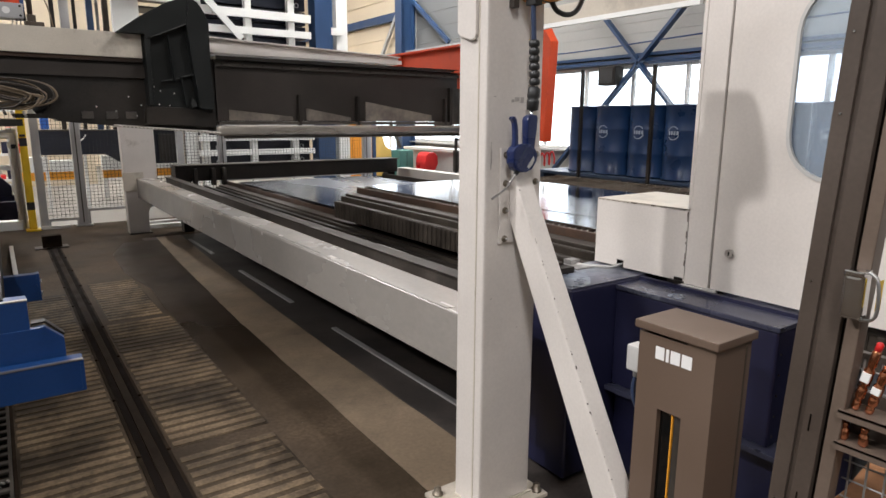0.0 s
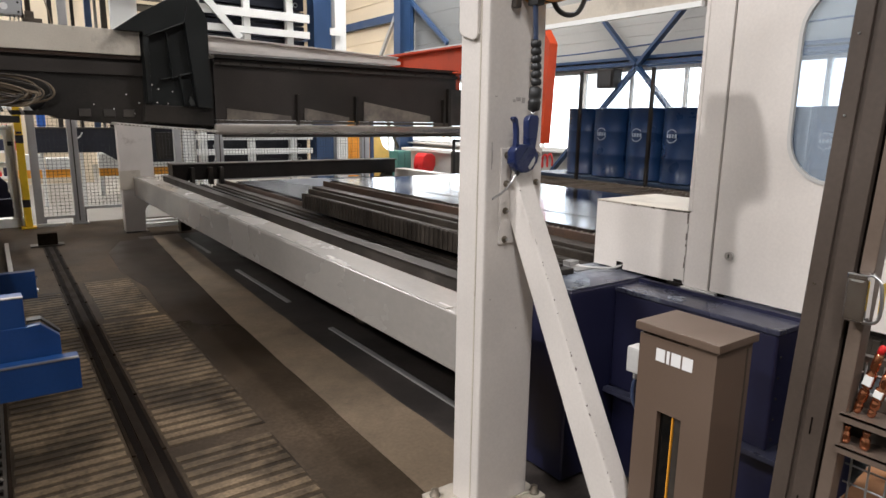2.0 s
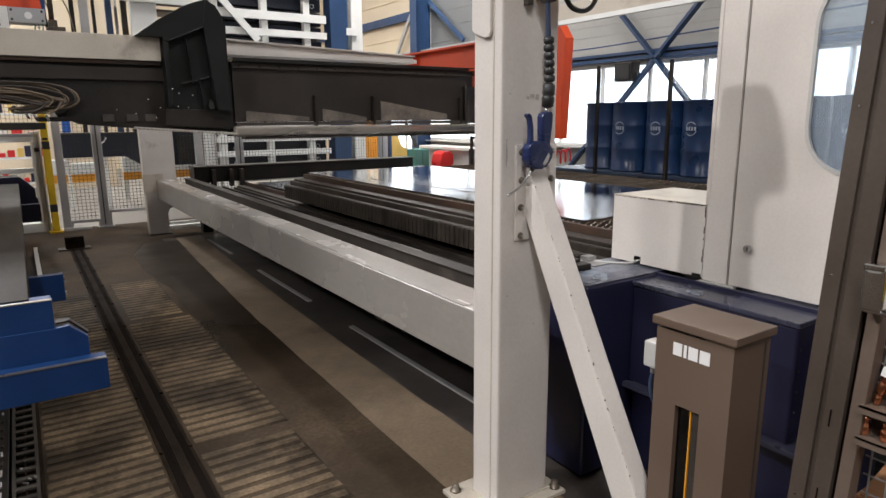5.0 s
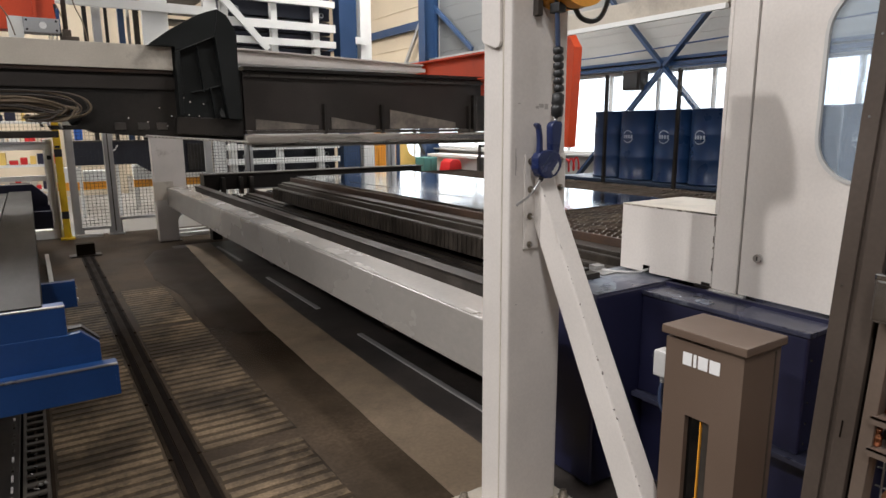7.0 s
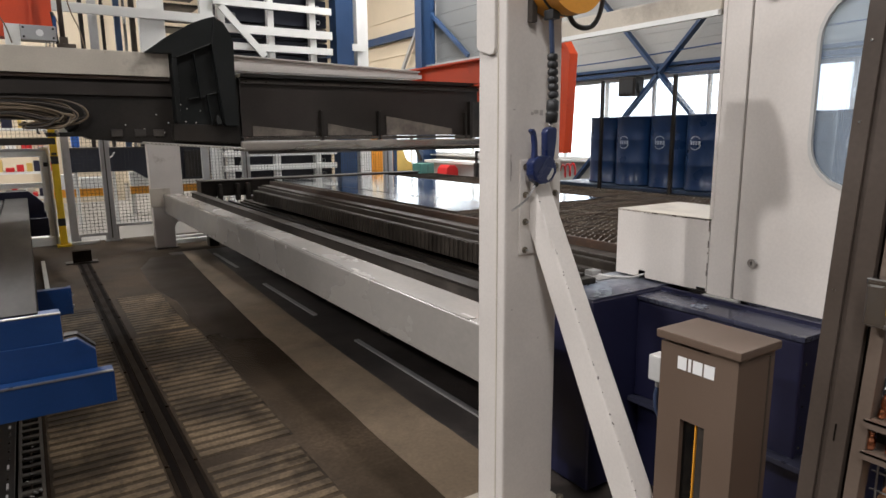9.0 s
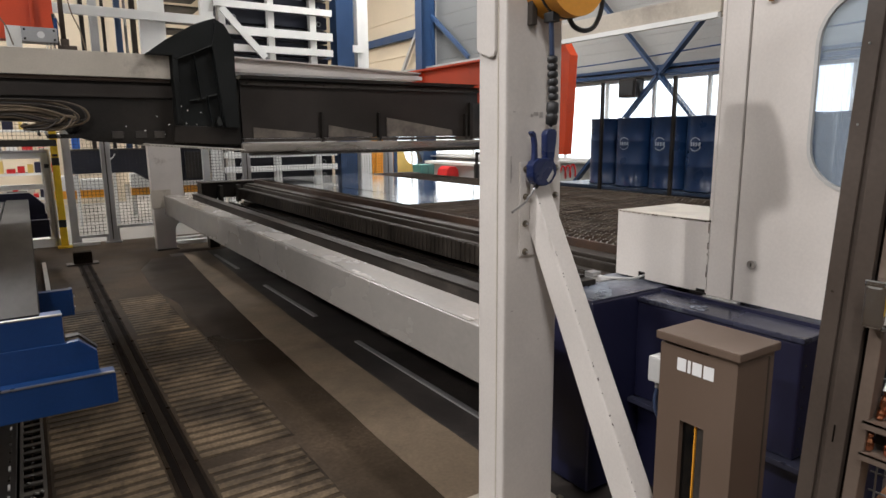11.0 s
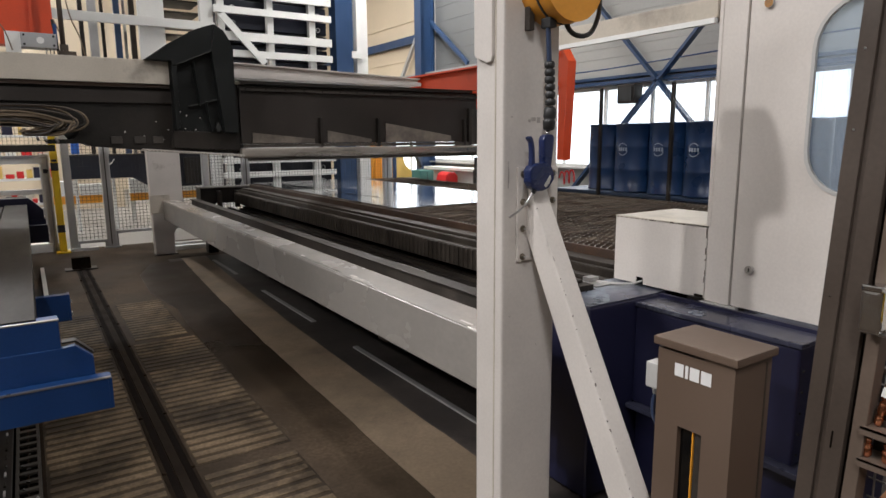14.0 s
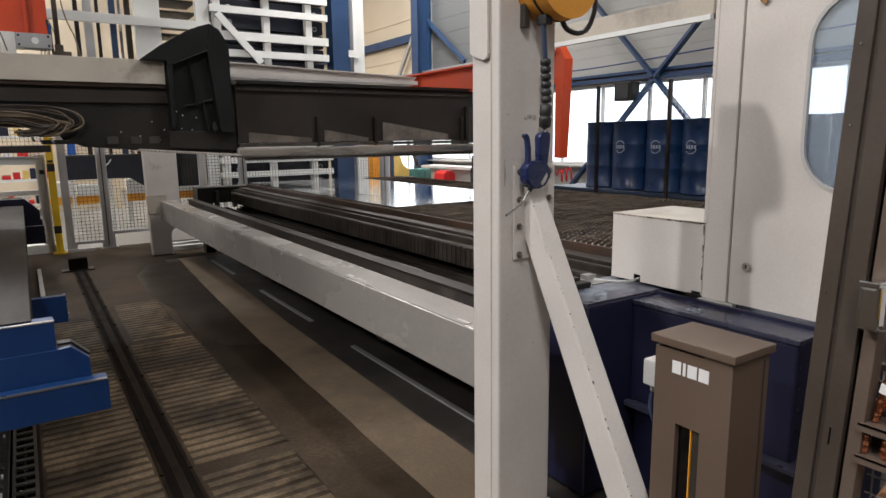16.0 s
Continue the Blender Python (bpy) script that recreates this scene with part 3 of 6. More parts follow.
def machine_frame():
    f = thing("loading_frame", (1.7, 2.03, 0), "light grey painted steel frame with post, rail beam and leg", "frame")
    # near post, a folded section with softened corners
    p = part("post", boxes((1.465, 1.738, 1.818, 1.985, 0.018, 2.14), bevel=0.018, seg=4), M_CREAM, f)
    part("seam", boxes((1.4625, 1.466, 1.86, 1.866, 0.03, 2.1)), M_CREAM_DIRTY, p)
    part("base_plate", boxes((1.36, 1.80, 1.76, 2.06, 0, 0.018), bevel=0.003), M_CREAM_DIRTY, f)
    weld = tube([(1.468, 1.985, 0.022), (1.466, 1.822, 0.022), (1.474, 1.815, 0.022), (1.73, 1.815, 0.022), (1.741, 1.824, 0.022), (1.741, 1.985, 0.022)], 0.006, 6)
    part("weld_bead", weld, M_CREAM_DIRTY, f)
    bm_ = bolt_mesh(0.016, 0.03)
    for x, y in ((1.40, 2.02), (1.40, 1.80), (1.77, 1.80), (1.77, 2.02)):
        shared("anchor_bolt", bm_, f, (x, y, 0.018))
    # gusset plate with its bolts on the post
    g = part("gusset_plate", boxes((1.531, 1.734, 1.808, 1.8185, 1.137, 1.497), bevel=0.004), M_CREAM, f)
    hb = data_of("bolt", rod(rod(bmesh.new(), (0, 0, 0), (0, -0.003, 0), 0.013, seg=16), (0, -0.0025, 0), (0, -0.011, 0), 0.009, seg=6), M_BOLT, Vector((0, 0, 0)))
    me_stud = data_of("stud", rod(bmesh.new(), (0, -0.011, 0), (0, -0.019, 0), 0.0045, seg=8), M_STEEL, Vector((0, 0, 0)))
    for x in (1.556, 1.706):
        for z in (1.155, 1.264, 1.366, 1.471):
            shared("stud", me_stud, shared("bolt", hb, g, (x, 1.808, z)), (x, 1.808, z))
    # slanted brace, a closed section with chipped paint on its arris
    prof = [(1.817, 1.42), (1.817, 1.245), (1.18, 0.018), (1.04, 0.018), (1.765, 1.36), (1.79, 1.42)]
    br = part("brace", prism(prof, 1.578, 1.66, "x", 0.010), M_CREAM, f)
    rnd = random.Random(11)
    for i in range(30):
        s = 1 - rnd.random() ** 0.6 * 0.97
        cy, cz, h = 1.04 + s * (1.765 - 1.04), 0.018 + s * (1.36 - 0.018), rnd.uniform(0.002, 0.009)
        w = rnd.uniform(0.002, 0.0045)
        part("paint_chip", bar(bmesh.new(), (1.5805 + rnd.uniform(0, 0.004), cy + 0.001, cz), (1.5805 + rnd.uniform(0, 0.004), cy + 0.001 - 0.53 * h, cz - h), w, w), M_CHIP if i % 3 else M_SCUFF, br, "chipped paint on the edge")
    for x, z, w, h in ((1.50, 1.68, 0.010, 0.004), (1.49, 1.42, 0.003, 0.10), (1.494, 1.44, 0.002, 0.05), (1.60, 1.668, 0.022, 0.014), (1.628, 1.662, 0.016, 0.02), (1.585, 1.664, 0.012, 0.01), (1.50, 0.92, 0.008, 0.004), (1.64, 0.78, 0.004, 0.008), (1.705, 1.60, 0.006, 0.014), (1.715, 1.02, 0.004, 0.02)):
        part("scuff", boxes((x, x + w, 1.8165, 1.8182, z, z + h)), M_SCUFF, p, "grey scuff mark")
    part("brace_foot", boxes((1.53, 1.72, 0.98, 1.28, 0, 0.018), bevel=0.003), M_CREAM_DIRTY, f)
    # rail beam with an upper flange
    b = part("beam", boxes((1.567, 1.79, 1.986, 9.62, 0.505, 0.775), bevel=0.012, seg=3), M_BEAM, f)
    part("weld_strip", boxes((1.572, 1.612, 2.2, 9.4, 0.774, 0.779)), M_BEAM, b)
    me = data_of("notch", boxes((0, 0.010, 0, 0.022, 0, 0.003)), M_DARKBROWN, Vector((0, 0, 0)))
    for i in range(90):
        shared("notch", me, b, (1.588, 3.6 + i * 0.045, 0.7785))
    rnd_w = random.Random(41)
    for i in range(16):
        y = 2.0 + rnd_w.random() ** 1.6 * 5.5
        part("paint_chip", boxes((1.5655, 1.5675, y, y + rnd_w.uniform(0.006, 0.05), 0.745 + rnd_w.uniform(0, 0.018), 0.765 + rnd_w.uniform(-0.002, 0.004))) if i % 3 == 0 else boxes((1.575 + rnd_w.uniform(0, 0.03), 1.585 + rnd_w.uniform(0.02, 0.05), y, y + rnd_w.uniform(0.02, 0.10), 0.7745, 0.7795)), M_SCUFF, b, "chipped paint on the beam edge")
    # far leg
    lg = part("leg", prism([(1.43, 0.01), (1.69, 0.01), (1.69, 0.30), (1.80, 0.50), (1.84, 0.52), (1.84, 2.2), (1.41, 2.2), (1.42, 0.5)], 9.62, 9.80, "y", 0.008), M_CREAM, f)
    part("foot", boxes((1.42, 1.72, 9.58, 9.84, 0, 0.015)), M_DARKBROWN, f)
    part("joint_plate", boxes((1.40, 1.66, 9.60, 9.622, 0.60, 0.86), bevel=0.004), M_CREAM_DIRTY, f)
    # inner running rail on brackets
    rl = part("running_rail", boxes((1.898, 1.975, 2.12, 9.35, 0.56, 0.795), bevel=0.006), M_DARKBROWN, f)
    part("rail_top", boxes((1.885, 1.985, 2.12, 9.35, 0.793, 0.801), bevel=0.002, seg=1), M_DARKRAIL, rl)
    tr = part("chain_trough", boxes((1.792, 2.42, 2.25, 9.3, 0.52, 0.56), (2.38, 2.42, 2.25, 9.3, 0.56, 0.66)), M_BLACK, f)
    part("trough_plate", boxes((1.99, 2.26, 2.25, 9.3, 0.56, 0.64)), M_DARKBROWN, tr)
    rnd = random.Random(21)
    bits = bmesh.new()
    for i in range(260):
        x, y, s = rnd.uniform(1.98, 2.25), rnd.uniform(2.3, 9.2), rnd.uniform(0.006, 0.03)
        bar(bits, (x, y, 0.64 + s * 0.2), (x + rnd.uniform(-1, 1) * s * 2, y + rnd.uniform(0.5, 1) * s * 2.5, 0.64 + s * 0.3), s, s * 0.5)
    tagged(part("debris", bits, M_PALLET, tr, "sooty slag and cut-off bits"), kind="stuff")
    for i in range(3):
        part("guide_strip", boxes((2.04 + i * 0.09, 2.06 + i * 0.09, 2.3, 9.25, 0.63, 0.655 + 0.006 * i)), M_RUST, tr)
    part("sensor_plate", boxes((2.03, 2.20, 3.55, 3.95, 0.64, 0.72), bevel=0.006), M_DARKBROWN, tr)
    part("sensor_plate", boxes((2.03, 2.18, 7.2, 7.5, 0.64, 0.72), bevel=0.006), M_DARKBROWN, tr)
    # upper hook on the post
    part("edge_guard", prism([(1.868, 2.14), (1.978, 2.14), (1.978, 1.915), (1.965, 1.902), (1.90, 1.880), (1.876, 1.882), (1.868, 1.90)], 1.450, 1.4645, "x", 0.005), M_CREAM, f)
    # black cross beam at the far end of the table
    c = part("end_beam", boxes((2.03, 5.62, 9.36, 9.62, 0.72, 0.935), bevel=0.008), M_BLACK, f)
    part("cap_rail", boxes((2.02, 5.63, 9.33, 9.64, 0.935, 0.95)), M_DARKBROWN, c)
    for x in (2.25, 2.5, 2.65):
        part("bracket", boxes((x, x + 0.05, 9.25, 9.36, 0.66, 0.90), bevel=0.004), M_DARKBROWN, c)
    for x in (2.1, 5.45):
        part("leg", boxes((x, x + 0.14, 9.40, 9.56, 0, 0.72)), M_BLACK, f)
    part("far_beam", boxes((5.75, 5.95, 2.1, 9.6, 0.5, 0.77)), M_CREAM, f)
    for y in (2.3, 9.45):
        part("leg", boxes((5.78, 5.92, y, y + 0.14, 0, 0.5)), M_CREAM, f)
    for y in (3.2, 5.4, 7.6):
        part("cross_member", boxes((1.70, 5.80, y, y + 0.12, 0.40, 0.52)), M_BLACK, f)
    return f


machine_frame()


def pallet(name, label, top, y_end, length):
    """Cutting pallet: stepped side rails and rows of toothed slats; its far end stands at y_end, its slat tips at top."""
    x0, x1 = 2.70, 5.22
    p = thing(name, (4.0, y_end - length / 2, top - 0.30), label, "cutting pallet", "cutting pallets")
    ya, yb = y_end - length, y_end
    # stepped sides, outermost lowest
    steps = ((2.45, 2.52, -0.265, -0.123), (2.52, 2.565, -0.24, -0.082), (2.565, 2.680, -0.24, -0.060), (2.680, 2.695, -0.2, -0.010))
    for a, b, lo, hi in steps:
        part("side_rail", boxes((a, b, ya, yb, top + lo, top + hi), bevel=0.003, seg=1), M_RUST if a > 2.6 else M_PALLET, p)
        m = x0 + x1 - a
        part("side_rail", boxes((x0 + x1 - b, m, ya, yb, top + lo, top + hi), bevel=0.003, seg=1), M_PALLET, p)
    for y in (ya, yb - 0.03):
        part("end_plate", boxes((2.70, 5.22, y, y + 0.03, top - 0.24, top - 0.05)), M_PALLET, p)
    part("floor_pan", boxes((2.70, 5.22, ya + 0.03, yb - 0.03, top - 0.24, top - 0.22)), M_BLACK, p)
    # thin lighter lines along the outer ledges
    part("wear_strip", boxes((2.452, 2.475, ya, yb, top - 0.1235, top - 0.1205)), M_DARKRAIL, p)
    part("wear_strip", boxes((2.522, 2.540, ya, yb, top - 0.0825, top - 0.0795)), M_DARKRAIL, p)
    return p, ya, yb


def slats(p, ya, yb, top, pitch=0.046):
    rnd = random.Random(3)
    meshes = []
    for k in range(5):
        bm = bmesh.new()
        n = 64
        w = 2.53 / n
        front, back = [], []
        pts = []
        for i in range(n):
            x = -1.265 + i * w
            h = rnd.uniform(-0.005, 0.0)
            pts += [(x, -0.030 + rnd.uniform(-0.006, 0.004)), (x + w * 0.5, h)]
        pts.append((1.265, -0.034))
        for x, z in pts:
            lean = (0.012 if (len(front) // 2) % 2 else -0.012) + rnd.uniform(-0.004, 0.004) if z > -0.02 else 0
            front.append(bm.verts.new((x, -0.004 + lean, z)))
            back.append(bm.verts.new((x, 0.004 + lean, z)))
        lo_f = [bm.verts.new((x, -0.0025, -0.2)) for x in (-1.265, 1.265)]
        lo_b = [bm.verts.new((x, 0.0025, -0.2)) for x in (-1.265, 1.265)]
        bm.faces.new([lo_f[0], lo_f[1]] + front[::-1])
        bm.faces.new(([lo_b[0], lo_b[1]] + back[::-1])[::-1])
        for i in range(len(front) - 1):
            bm.faces.new((front[i], front[i + 1], back[i + 1], back[i])).material_index = 1
        bmesh.ops.triangulate(bm, faces=[f for f in bm.faces if len(f.verts) > 4])
        meshes.append(data_of("slat", bm, M_SLAT, Vector((0, 0, 0))))
        meshes[-1].materials.append(M_SLAT_EDGE)
    y = ya + 0.06
    while y < yb - 0.05:
        o = shared("slat", meshes[rnd.randrange(5)], p, (3.96, y, top - 0.003))
        o.rotation_euler[2] = rnd.uniform(-0.003, 0.003)
        y += pitch


def ribs(p, ya, yb, top, pitch=0.056):
    me = data_of("stiffener", boxes((-0.008, 0, -0.014, 0.014, -0.135, 0), bevel=0.003, seg=1), M_PALLET, Vector((0, 0, 0)))
    y = ya + 0.05
    while y < yb - 0.03:
        shared("stiffener", me, p, (2.45, y, top - 0.128))
        y += pitch


# the pallet that travels out of the machine, at its first place
TRAVEL_START, PALLET_LENGTH = 5.19, 7.6
top_pallet, ya, yb = pallet("cutting_pallet", "rusty sooty slat pallet sliding out under a steel sheet", 0.995, TRAVEL_START, PALLET_LENGTH)
slats(top_pallet, ya, yb, 0.995)
ribs(top_pallet, ya, yb, 0.995)
top_sheet = thing("steel_sheet", (3.55, TRAVEL_START - 2.15, 0.995), "bright reflective steel sheet lying on the moving pallet", "metal sheet", "steel sheets")
part("plate", boxes((2.74, 4.40, TRAVEL_START - 4.29, TRAVEL_START - 0.02, 0.995, 0.999)), M_SHEET, top_sheet)
part("cut_line", bar(bmesh.new(), (2.95, TRAVEL_START - 1.15, 0.9995), (3.11, TRAVEL_START - 3.25, 0.9995), 0.012, 0.002), M_BLACK, top_sheet, "dark narrow cut across the sheet")

low_pallet, la, lb = pallet("cutting_pallet", "rusty slat pallet waiting below with a matt sheet", 0.728, 9.2, 7.0)
for i, (a, b, z) in enumerate(((2.30, 2.33, 0.60), (2.36, 2.39, 0.625), (2.41, 2.44, 0.65))):
    part("edge_angle", boxes((a, b, la, lb, z - 0.05, z)), M_RUST, low_pallet)
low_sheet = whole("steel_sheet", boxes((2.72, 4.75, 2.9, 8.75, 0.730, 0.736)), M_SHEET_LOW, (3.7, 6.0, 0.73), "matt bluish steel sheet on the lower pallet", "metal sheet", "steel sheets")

# ---- the machine body ----


def machine_base():
    b = thing("machine_base_cabinet", (2.3, 1.95, 0), "dark navy steel base cabinet with a dusty top", "cabinet", "machine cabinets")
    part("body", boxes((1.92, 2.55, 1.79, 2.12, 0.02, 0.895), bevel=0.015, seg=3), M_NAVY, b)
    part("top", boxes((1.925, 2.55, 1.795, 2.12, 0.895, 0.902)), M_NAVY_DUST_GLARE, b)
    part("plinth", boxes((1.96, 2.5, 1.83, 2.10, 0.0, 0.02)), M_BLACK, b)
    c = thing("machine_base_cabinet", (2.6, 1.4, 0), "dark navy steel cabinet with a lipped top", "cabinet", "machine cabinets")
    part("body", boxes((2.2, 2.9, 1.06, 1.785, 0.42, 0.865), bevel=0.012, seg=3), M_NAVY, c)
    t = part("top", boxes((2.195, 2.9, 1.055, 1.787, 0.865, 0.885), bevel=0.006), M_NAVY_DUST_GLARE, c)
    part("lip", boxes((2.36, 2.38, 1.0, 1.787, 0.885, 0.90)), M_NAVY, t)
    part("lower_body", boxes((2.23, 2.9, 1.02, 1.785, 0.0, 0.40), bevel=0.012), M_NAVY, c)
    part("ledge", boxes((2.16, 2.9, 1.0, 1.785, 0.40, 0.42)), M_NAVY_DUST_GLARE, c)
    me = data_of("screw", rod(bmesh.new(), (0, 0, 0), (0, -0.004, 0), 0.005, seg=8), M_DARKRAIL, Vector((0, 0, 0)))
    for z in (0.46, 0.54, 0.62, 0.70, 0.78):
        shared("screw", me, c, (2.23, 1.06, z))
    top_of = [o for o in b.children if o.name.startswith("top")][0]
    rnd_d = random.Random(2)
    # Daylight patches laid on the tops as thin pale plates
    for parent, z, pts in ((top_of, 0.9025, [(1.945, 1.80), (2.03, 1.798), (2.10, 1.85), (2.17, 1.93), (2.21, 1.985), (2.13, 2.01), (2.05, 1.955), (1.99, 1.92), (1.95, 1.88)]), (t, 0.8855, [(2.215, 1.465), (2.26, 1.47), (2.285, 1.51), (2.28, 1.545), (2.24, 1.54), (2.215, 1.505)])):
        part("dust_patch", prism([(px + rnd_d.uniform(-0.012, 0.012), py + rnd_d.uniform(-0.012, 0.012)) for a, c_ in zip(pts, pts[1:] + pts[:1]) for px, py in (a, ((a[0] + c_[0]) / 2, (a[1] + c_[1]) / 2))], z, z + 0.0012, "z"), M_LIGHT_PATCH, parent, "pale patch of daylight painted on the top")
    for x, y in ((2.06, 1.86), (2.02, 1.84), (2.09, 1.90)):
        part("smudge", boxes((x, x + 0.03, y, y + 0.012, 0.9036, 0.9042)), M_NAVY_DUST_GLARE, top_of)
    k = thing("side_cover", (2.45, 1.8, 0.905), "light grey sheet-metal cover with a cable notch", "cover")
    part("front", prism([(2.092, 0.912), (1.955, 0.912), (1.955, 0.945), (1.915, 0.945), (1.915, 0.912), (1.588, 0.912), (1.588, 1.228), (2.092, 1.222)], 2.40, 2.404, "x"), M_CREAM, k)
    part("top", prism([(2.40, 2.094), (2.40, 1.588), (2.86, 1.588), (2.86, 2.094)], 1.222, 1.230, "z"), M_CREAM_DIRTY, k)
    part("end", boxes((2.404, 2.86, 2.088, 2.092, 0.912, 1.222)), M_CREAM, k)
    rnd_g = random.Random(31)
    for i in range(15):
        y, w_ = rnd_g.uniform(1.60, 2.08), rnd_g.uniform(0.004, 0.03)
        part("edge_grime", boxes((2.3985, 2.401, y, y + w_, 1.2225, 1.2225 + rnd_g.uniform(0.002, 0.005))), M_GRIME, k, "brown grime on the edge")
    for i in range(9):
        z = rnd_g.uniform(0.93, 1.20)
        part("edge_grime", boxes((2.3985, 2.401, 1.5885, 1.5885 + rnd_g.uniform(0.002, 0.005), z, z + rnd_g.uniform(0.008, 0.03))), M_GRIME, k, "brown grime on the edge")
    part("corner_notch", boxes((2.3985, 2.401, 1.592, 1.635, 0.914, 0.926)), M_BLACK, k)
    part("back_box", boxes((2.5, 2.85, 1.6, 2.08, 0.90, 1.20)), M_DARKBROWN, k)
    part("foot_clip", boxes((2.385, 2.41, 1.590, 1.66, 0.900, 0.914)), M_BLACK, k)
    whole("signal_cable", tube([(2.42, 1.935, 0.925), (2.36, 1.95, 0.915), (2.30, 2.02, 0.912), (2.28, 2.12, 0.908)], 0.006, 6), M_GREYBOX, (2.35, 2.0, 0.905), "thin grey cable coming out of the cover", "cable")
    whole("limit_switch", boxes((2.02, 2.16, 2.00, 2.20, 0.902, 0.93), (2.06, 2.14, 2.05, 2.12, 0.93, 0.945), bevel=0.006), M_BLACK, (2.1, 2.1, 0.902), "small black switch block on the cabinet top", "switch")
    whole("steel_bracket", boxes((2.2, 2.32, 2.02, 2.16, 0.902, 0.908), (2.24, 2.30, 2.1, 2.15, 0.908, 0.93), bevel=0.002), M_STEEL, (2.25, 2.1, 0.902), "small bright steel bracket on the cabinet top", "bracket")


machine_base()


def rounded(cx, cy, w, h, r, n=6):
    pts = []
    for sx, sy, a0 in ((1, 1, 0), (-1, 1, 90), (-1, -1, 180), (1, -1, 270)):
        for i in range(n + 1):
            a = radians(a0 + 90 * i / n)
            pts.append((cx + sx * (w / 2 - r) + r * math.cos(a), cy + sy * (h / 2 - r) + r * math.sin(a)))
    return pts


def enclosure():
    e = thing("machine_enclosure", (2.45, 1.2, 0.905), "light grey laser machine enclosure with a rounded window", "machine")
    part("corner_post", boxes((2.40, 2.52, 1.472, 1.586, 0.905, 2.6), bevel=0.006), M_CREAM, e)
    part("corner_edge", boxes((2.396, 2.50, 1.575, 1.592, 1.232, 2.6), bevel=0.004), M_CREAM, e)
    # door skin with a rounded window opening
    y0, y1, z0, z1 = 0.1, 1.462, 0.908, 2.6
    hole = rounded(0.915, 1.735, 0.60, 0.70, 0.17)
    bm = bmesh.new()
    for x in (2.402, 2.44):
        outer = [bm.verts.new((x, y, z)) for y, z in ((y1, z1), (y0, z1), (y0, z0), (y1, z0))]
        inner = [bm.verts.new((x, y, z)) for y, z in hole]
        n = len(inner) // 4
        # corners run (+y,+z), (-y,+z), (-y,-z), (+y,-z)
        for k in range(4):
            seg = inner[k * n:(k + 1) * n]
            bm.faces.new([outer[k]] + seg[::-1])
            nxt = inner[((k + 1) * n) % len(inner)]
            bm.faces.new((outer[k], seg[-1], nxt, outer[(k + 1) % 4]))
        if x == 2.402:
            first, first_o = inner, outer
    for i in range(len(inner)):
        j = (i + 1) % len(inner)
        bm.faces.new((first[i], first[j], inner[j], inner[i]))
    for i in range(4):
        j = (i + 1) % 4
        bm.faces.new((first_o[i], outer[i], outer[j], first_o[j]))
    bmesh.ops.recalc_face_normals(bm, faces=bm.faces[:])
    d = part("door", bm, M_CREAM, e)
    part("gasket", frame_ring(hole, rounded(0.915, 1.735, 0.575, 0.675, 0.16), 2.398, 2.412), M_GREYBOX, d)
    pane = part("window_pane", prism(rounded(0.915, 1.735, 0.60, 0.70, 0.17), 2.418, 2.424, "x"), M_GLASS_DOOR, d, "bluish laser-safety window pane with reflected haze in its colour")
    pane.visible_shadow = False
    lk = part("lock", rod(bmesh.new(), (2.402, 1.386, 1.073), (2.388, 1.386, 1.073), 0.017, seg=20), M_CHROME, d)
    part("key_slot", boxes((2.386, 2.389, 1.384, 1.388, 1.065, 1.081)), M_BLACK, lk)
    part("lock", rod(bmesh.new(), (2.402, 1.386, 2.10), (2.388, 1.386, 2.10), 0.017, seg=20), M_CHROME, d)
    part("top_rail", boxes((2.40, 2.52, 1.606, 3.0, 2.082, 2.165), bevel=0.008), M_CREAM_DIRTY, e)
    # Plain white box along the rail's lower edge
    part("light_strip", boxes((2.388, 2.41, 1.61, 3.0, 2.060, 2.082)), M_WHITE, e)
    part("roof", boxes((2.40, 5.6, 0.1, 1.6, 2.6, 2.64)), M_CREAM, e)
    part("hinge_bar", boxes((2.385, 2.41, 1.43, 1.60, 0.893, 0.905)), M_GREYBOX, e)


def frame_ring(outer, inner, x0, x1):
    bm = bmesh.new()
    rings = [[bm.verts.new((x, y, z)) for y, z in pts] for x, pts in ((x0, outer), (x0, inner), (x1, inner), (x1, outer))]
    n = len(outer)
    for a in range(4):
        A, B = rings[a], rings[(a + 1) % 4]
        for i in range(n):
            j = (i + 1) % n
            bm.faces.new((A[i], A[j], B[j], B[i]))
    bmesh.ops.recalc_face_normals(bm, faces=bm.faces[:])
    return bm


M_GLASS_DOOR = glass("hazy_tinted_safety_pane", (0.70, 0.79, 0.87), 0.05)
door_nodes, door_links = M_GLASS_DOOR.node_tree.nodes, M_GLASS_DOOR.node_tree.links
smear, smear_map, smear_range, smear_place = door_nodes.new("ShaderNodeTexNoise"), door_nodes.new("ShaderNodeMapping"), door_nodes.new("ShaderNodeMapRange"), door_nodes.new("ShaderNodeNewGeometry")
smear_map.inputs["Rotation"].default_value = (0.7, 0, 0)
smear_map.inputs["Scale"].default_value = (1, 30, 3)
smear.inputs["Scale"].default_value, smear.inputs["Detail"].default_value = 1.6, 6
smear_range.inputs["From Min"].default_value, smear_range.inputs["From Max"].default_value = 0.58, 0.8
smear_range.inputs["To Min"].default_value, smear_range.inputs["To Max"].default_value = 0.03, 0.35
door_links.new(smear_place.outputs["Position"], smear_map.inputs["Vector"])
door_links.new(smear_map.outputs[0], smear.inputs["Vector"])
